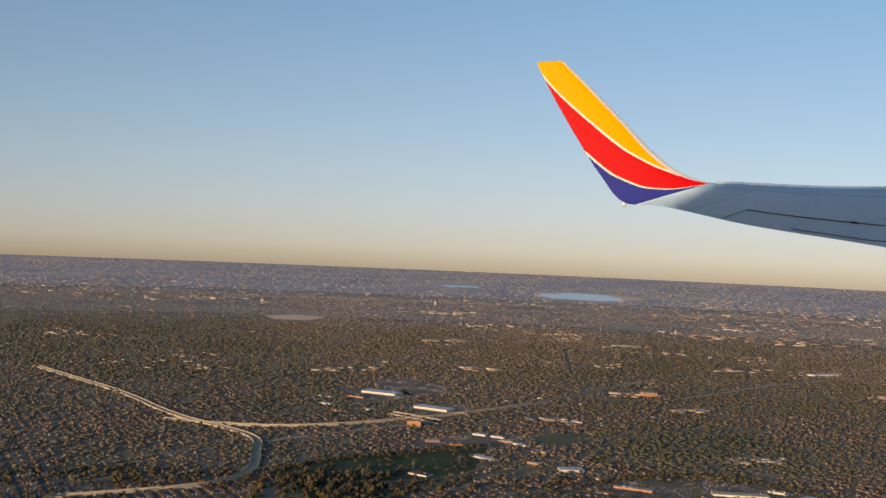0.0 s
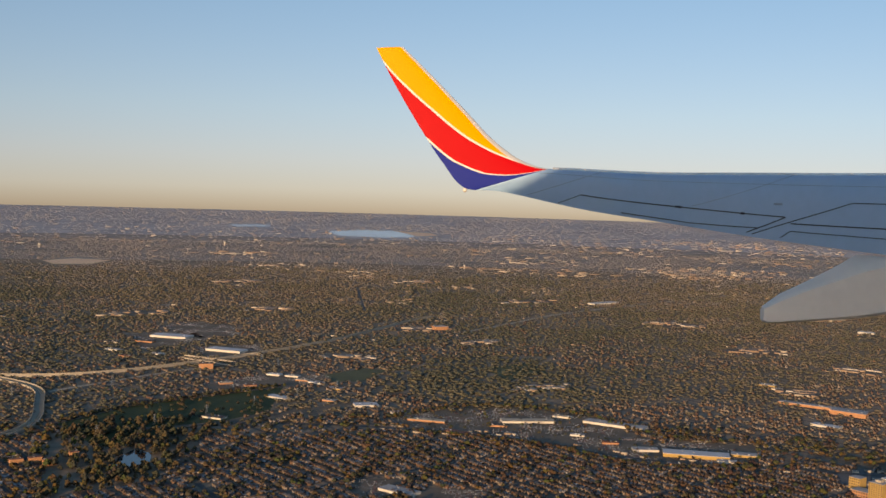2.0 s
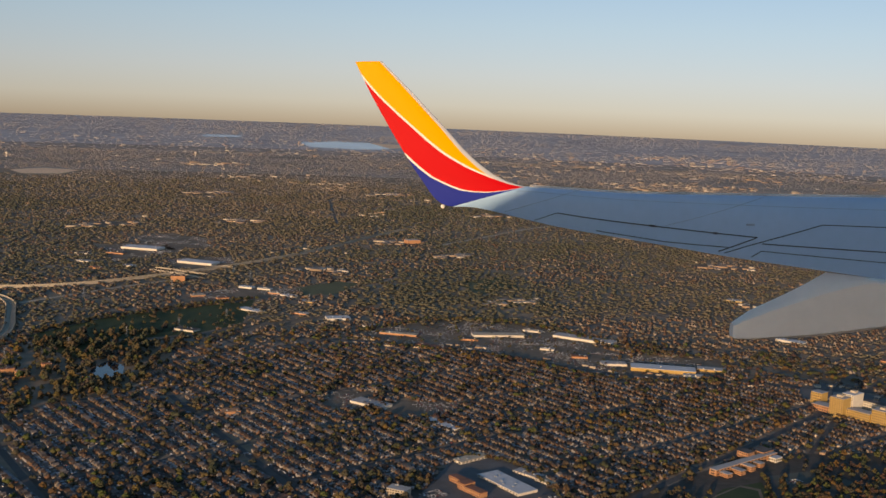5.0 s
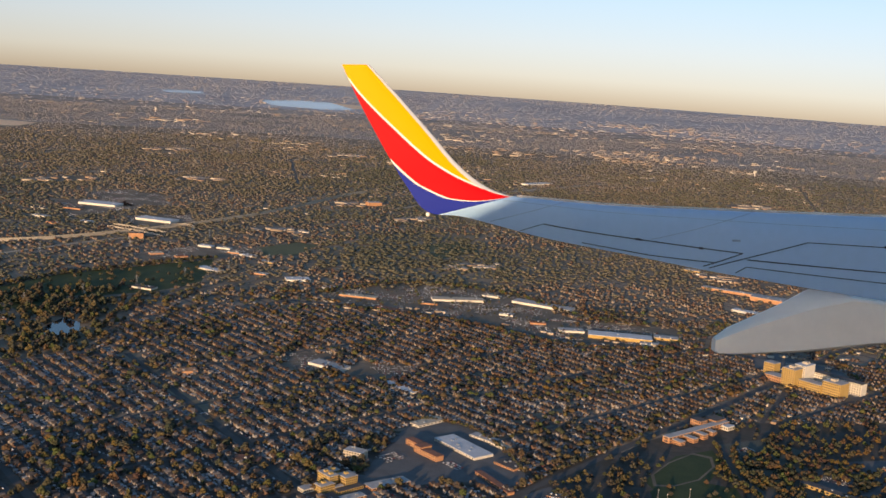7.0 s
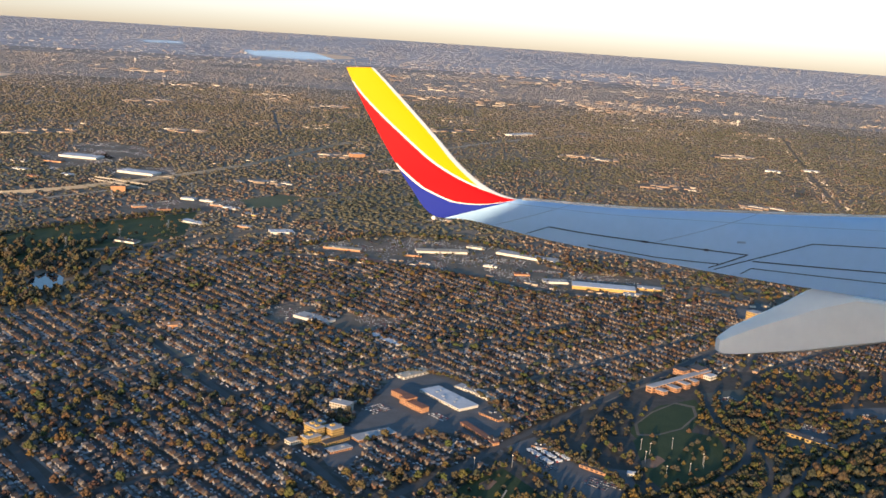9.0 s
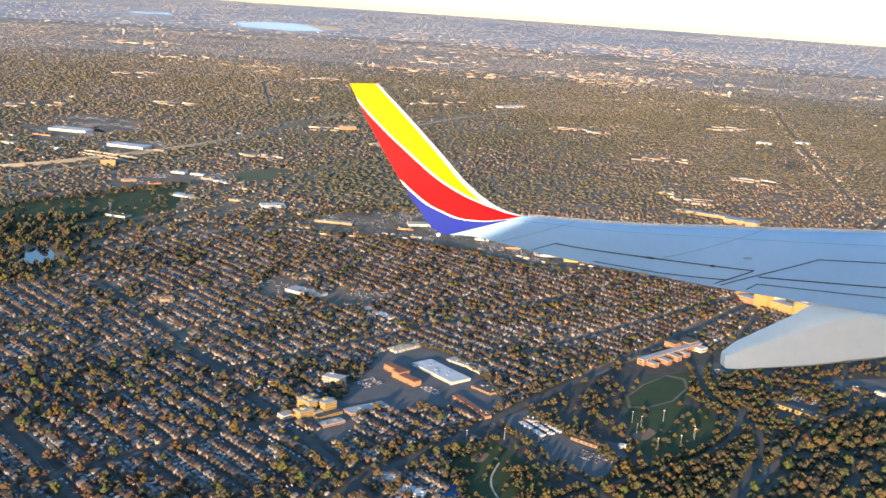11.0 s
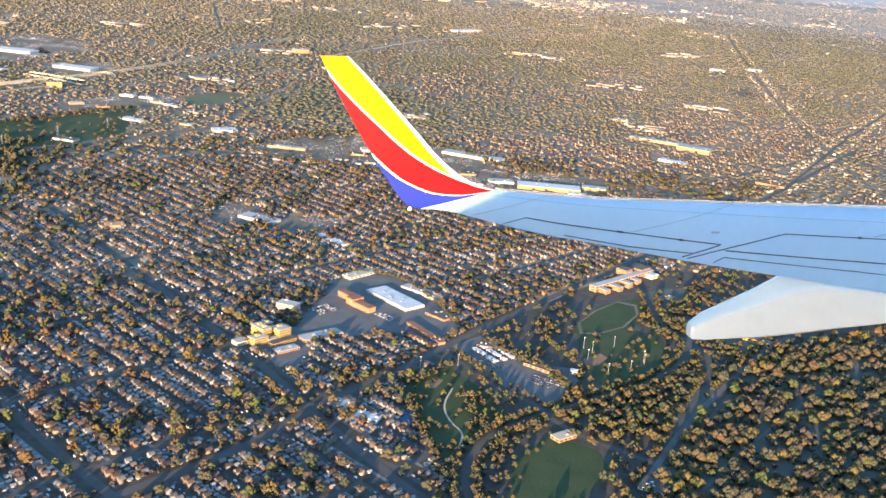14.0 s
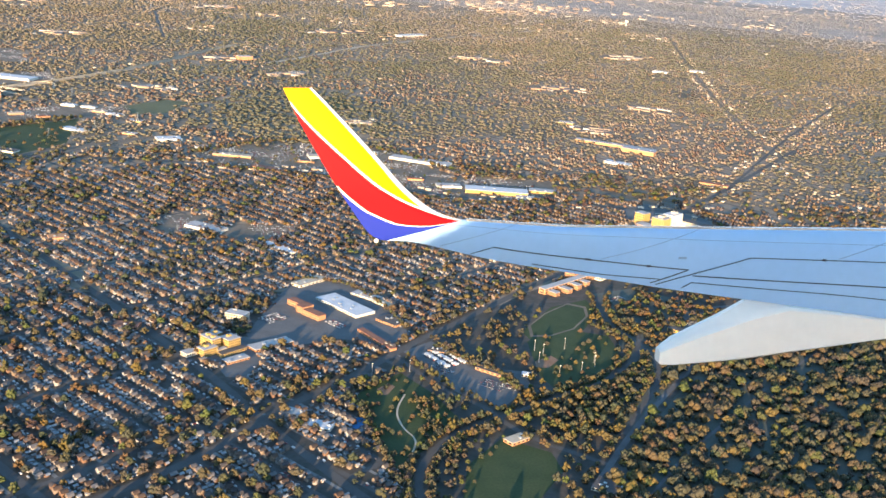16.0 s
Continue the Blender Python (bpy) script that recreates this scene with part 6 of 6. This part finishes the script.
# ---- poles, towers and courts ----
def floodlight(x, y, h):
    t = thing("floodlight_pole", "tall slim steel floodlight pole on the sports lawn", "light pole", pose(x, y, 0), "floodlight poles")
    k = 6
    v = [(math.cos(j * 1.047) * r, math.sin(j * 1.047) * r, z) for z, r in ((0, .09), (h, .05)) for j in range(k)]
    part("pole", mesh_of("pole", v, [(j, (j + 1) % k, k + (j + 1) % k, k + j) for j in range(k)], M_STEEL), t)
    box("lamp_bank", 0.4, 0.1, 0.2, M_PALEWALL, t, pose(0, 0, h - .2), bevel=0.03)


for x, y in ((109.3, 281.8), (112.7, 287.7), (111.1, 291.1), (121.2, 291.9), (126.3, 280.2), (125.7, 278.1), (119.6, 273.4), (112.0, 271.5), (69.1, 278.5), (57.9, 277.0)):
    floodlight(x, y, 3.6)


def water_tower(x, y, h, r):
    t = thing("water_tower", "white water tower standing above the far trees", "water tower", pose(x, y, 0))
    k = 14
    prof = [(r * .35, 0), (r * .25, h * .55), (r * .6, h * .68), (r, h * .78), (r, h * .9), (r * .6, h * .98), (0.01, h)]
    v = [(math.cos(j * 2 * math.pi / k) * q, math.sin(j * 2 * math.pi / k) * q, z) for q, z in prof for j in range(k)]
    n0 = 2
    col = [(i * k + j, i * k + (j + 1) % k, (i + 1) * k + (j + 1) % k, (i + 1) * k + j) for i in range(len(prof) - 1) for j in range(k)]
    part("column", mesh_of("column", v[:2 * k], col[:k], M_PALEWALL), t)
    part("tank", mesh_of("tank", v[k:], [tuple(a for a in f) for f in col[:k * (len(prof) - 2)]], M_PALEWALL), t)


water_tower(638.7, 1439.8, 8.1, 2.8)
water_tower(-256.4, 2085.7, 8.7, 2.2)
water_tower(-544.1, 1889.5, 8.7, 2.5)
water_tower(158.4, 1631.5, 6.8, 1.6)


def pylon(x, y, h):
    t = thing("pylon", "slim lattice power pylon in the green corridor", "pylon", pose(x, y, 0, 0, 0, 40), "power pylons")
    v, f = [], []
    for sx, sy in ((1, 1), (1, -1), (-1, 1), (-1, -1)):
        k = len(v)
        for z, w in ((0, .5), (h, .06)):
            v += [(sx * w - .05, sy * w, z), (sx * w + .05, sy * w, z), (sx * w, sy * w + .07, z)]
        f += [(k, k + 1, k + 4, k + 3), (k + 1, k + 2, k + 5, k + 4), (k + 2, k, k + 3, k + 5)]
    part("tower", mesh_of("tower", v, f, M_STEEL), t)
    for z, w in ((h * .7, 2.6), (h * .85, 2.0), (h * .97, 1.4)):
        box("cross_arm", w, .1, .1, M_STEEL, t, pose(0, 0, z), bevel=.02)


for i in range(7):
    pylon(-141.8 + 21.8 * i, 486 + 25.3 * i, 5.5)
for i in range(4):
    pylon(-186.6 + 45 * i, 600.7 + 38 * i, 6)
patch("tennis_court", [(46.0, 247.1), (49.9, 251.2), (51.9, 248.5), (47.9, 243.8)], 0.035, M_COURT, "blue hard tennis courts beside the park", "tennis court")
patch("infield", [(108.5, 283.0), (115.0, 287.0), (116.3, 283.5), (111.0, 278.0), (107.6, 278.7)], 0.035, M_CLAY, "brown clay baseball infield", "infield")
patch("infield", [(57.6, 267.4), (61.3, 271.0), (62.9, 268.7), (59.7, 263.7), (57.6, 263.7)], 0.035, M_CLAY, "brown clay baseball infield", "infield")
patch("running_track", [(115.8, 311.4), (125.4, 322.9), (137.3, 332.3), (142.6, 328.5), (140.2, 319.7), (130.5, 307.9), (119.8, 302.1), (113.7, 302.5)], 0.03, M_YARD, "worn running track round a green pitch", "running track")
patch("pitch", [(117.0, 311.9), (125.7, 322.2), (136.4, 330.7), (141.2, 327.2), (139.0, 319.3), (130.3, 308.7), (120.6, 303.5), (115.1, 303.8)], 0.04, M_GRASS, "dark green pitch inside the track", "pitch")


# ---- delivery trucks on the lot ----
truck = thing("delivery_truck", "white box truck parked in a row on the lot", "truck", pose(0, 0, -50), "trucks on the lot")
box("cargo_box", 1.5, 0.56, 0.56, M_WHITEROOF, truck, pose(-.1, 0, .14), bevel=.02)
box("cab", 0.4, 0.5, 0.4, M_CAR_EACH, truck, pose(.88, 0, .08), bevel=.05)
for wx in (-.6, .8):
    for wy in (-.24, .24):
        part("wheel", wheel, truck, "", pose(wx, wy, 0))
first = True
for i in range(3):
    for j in range(13):
        if (i * 5 + j * 3) % 7 == 0:
            continue
        a = radians(-67)
        u, w = (j - 6) * 0.95, (i - 1) * 3.2
        m = pose(81.6 + u * math.cos(a) - w * math.sin(a), 287.2 + u * math.sin(a) + w * math.cos(a), 0.016, 0, 0, 23 + (180 if j % 3 == 0 else 0))
        if first:
            truck.matrix_basis, first = m, False
        else:
            copy_thing(truck, m)
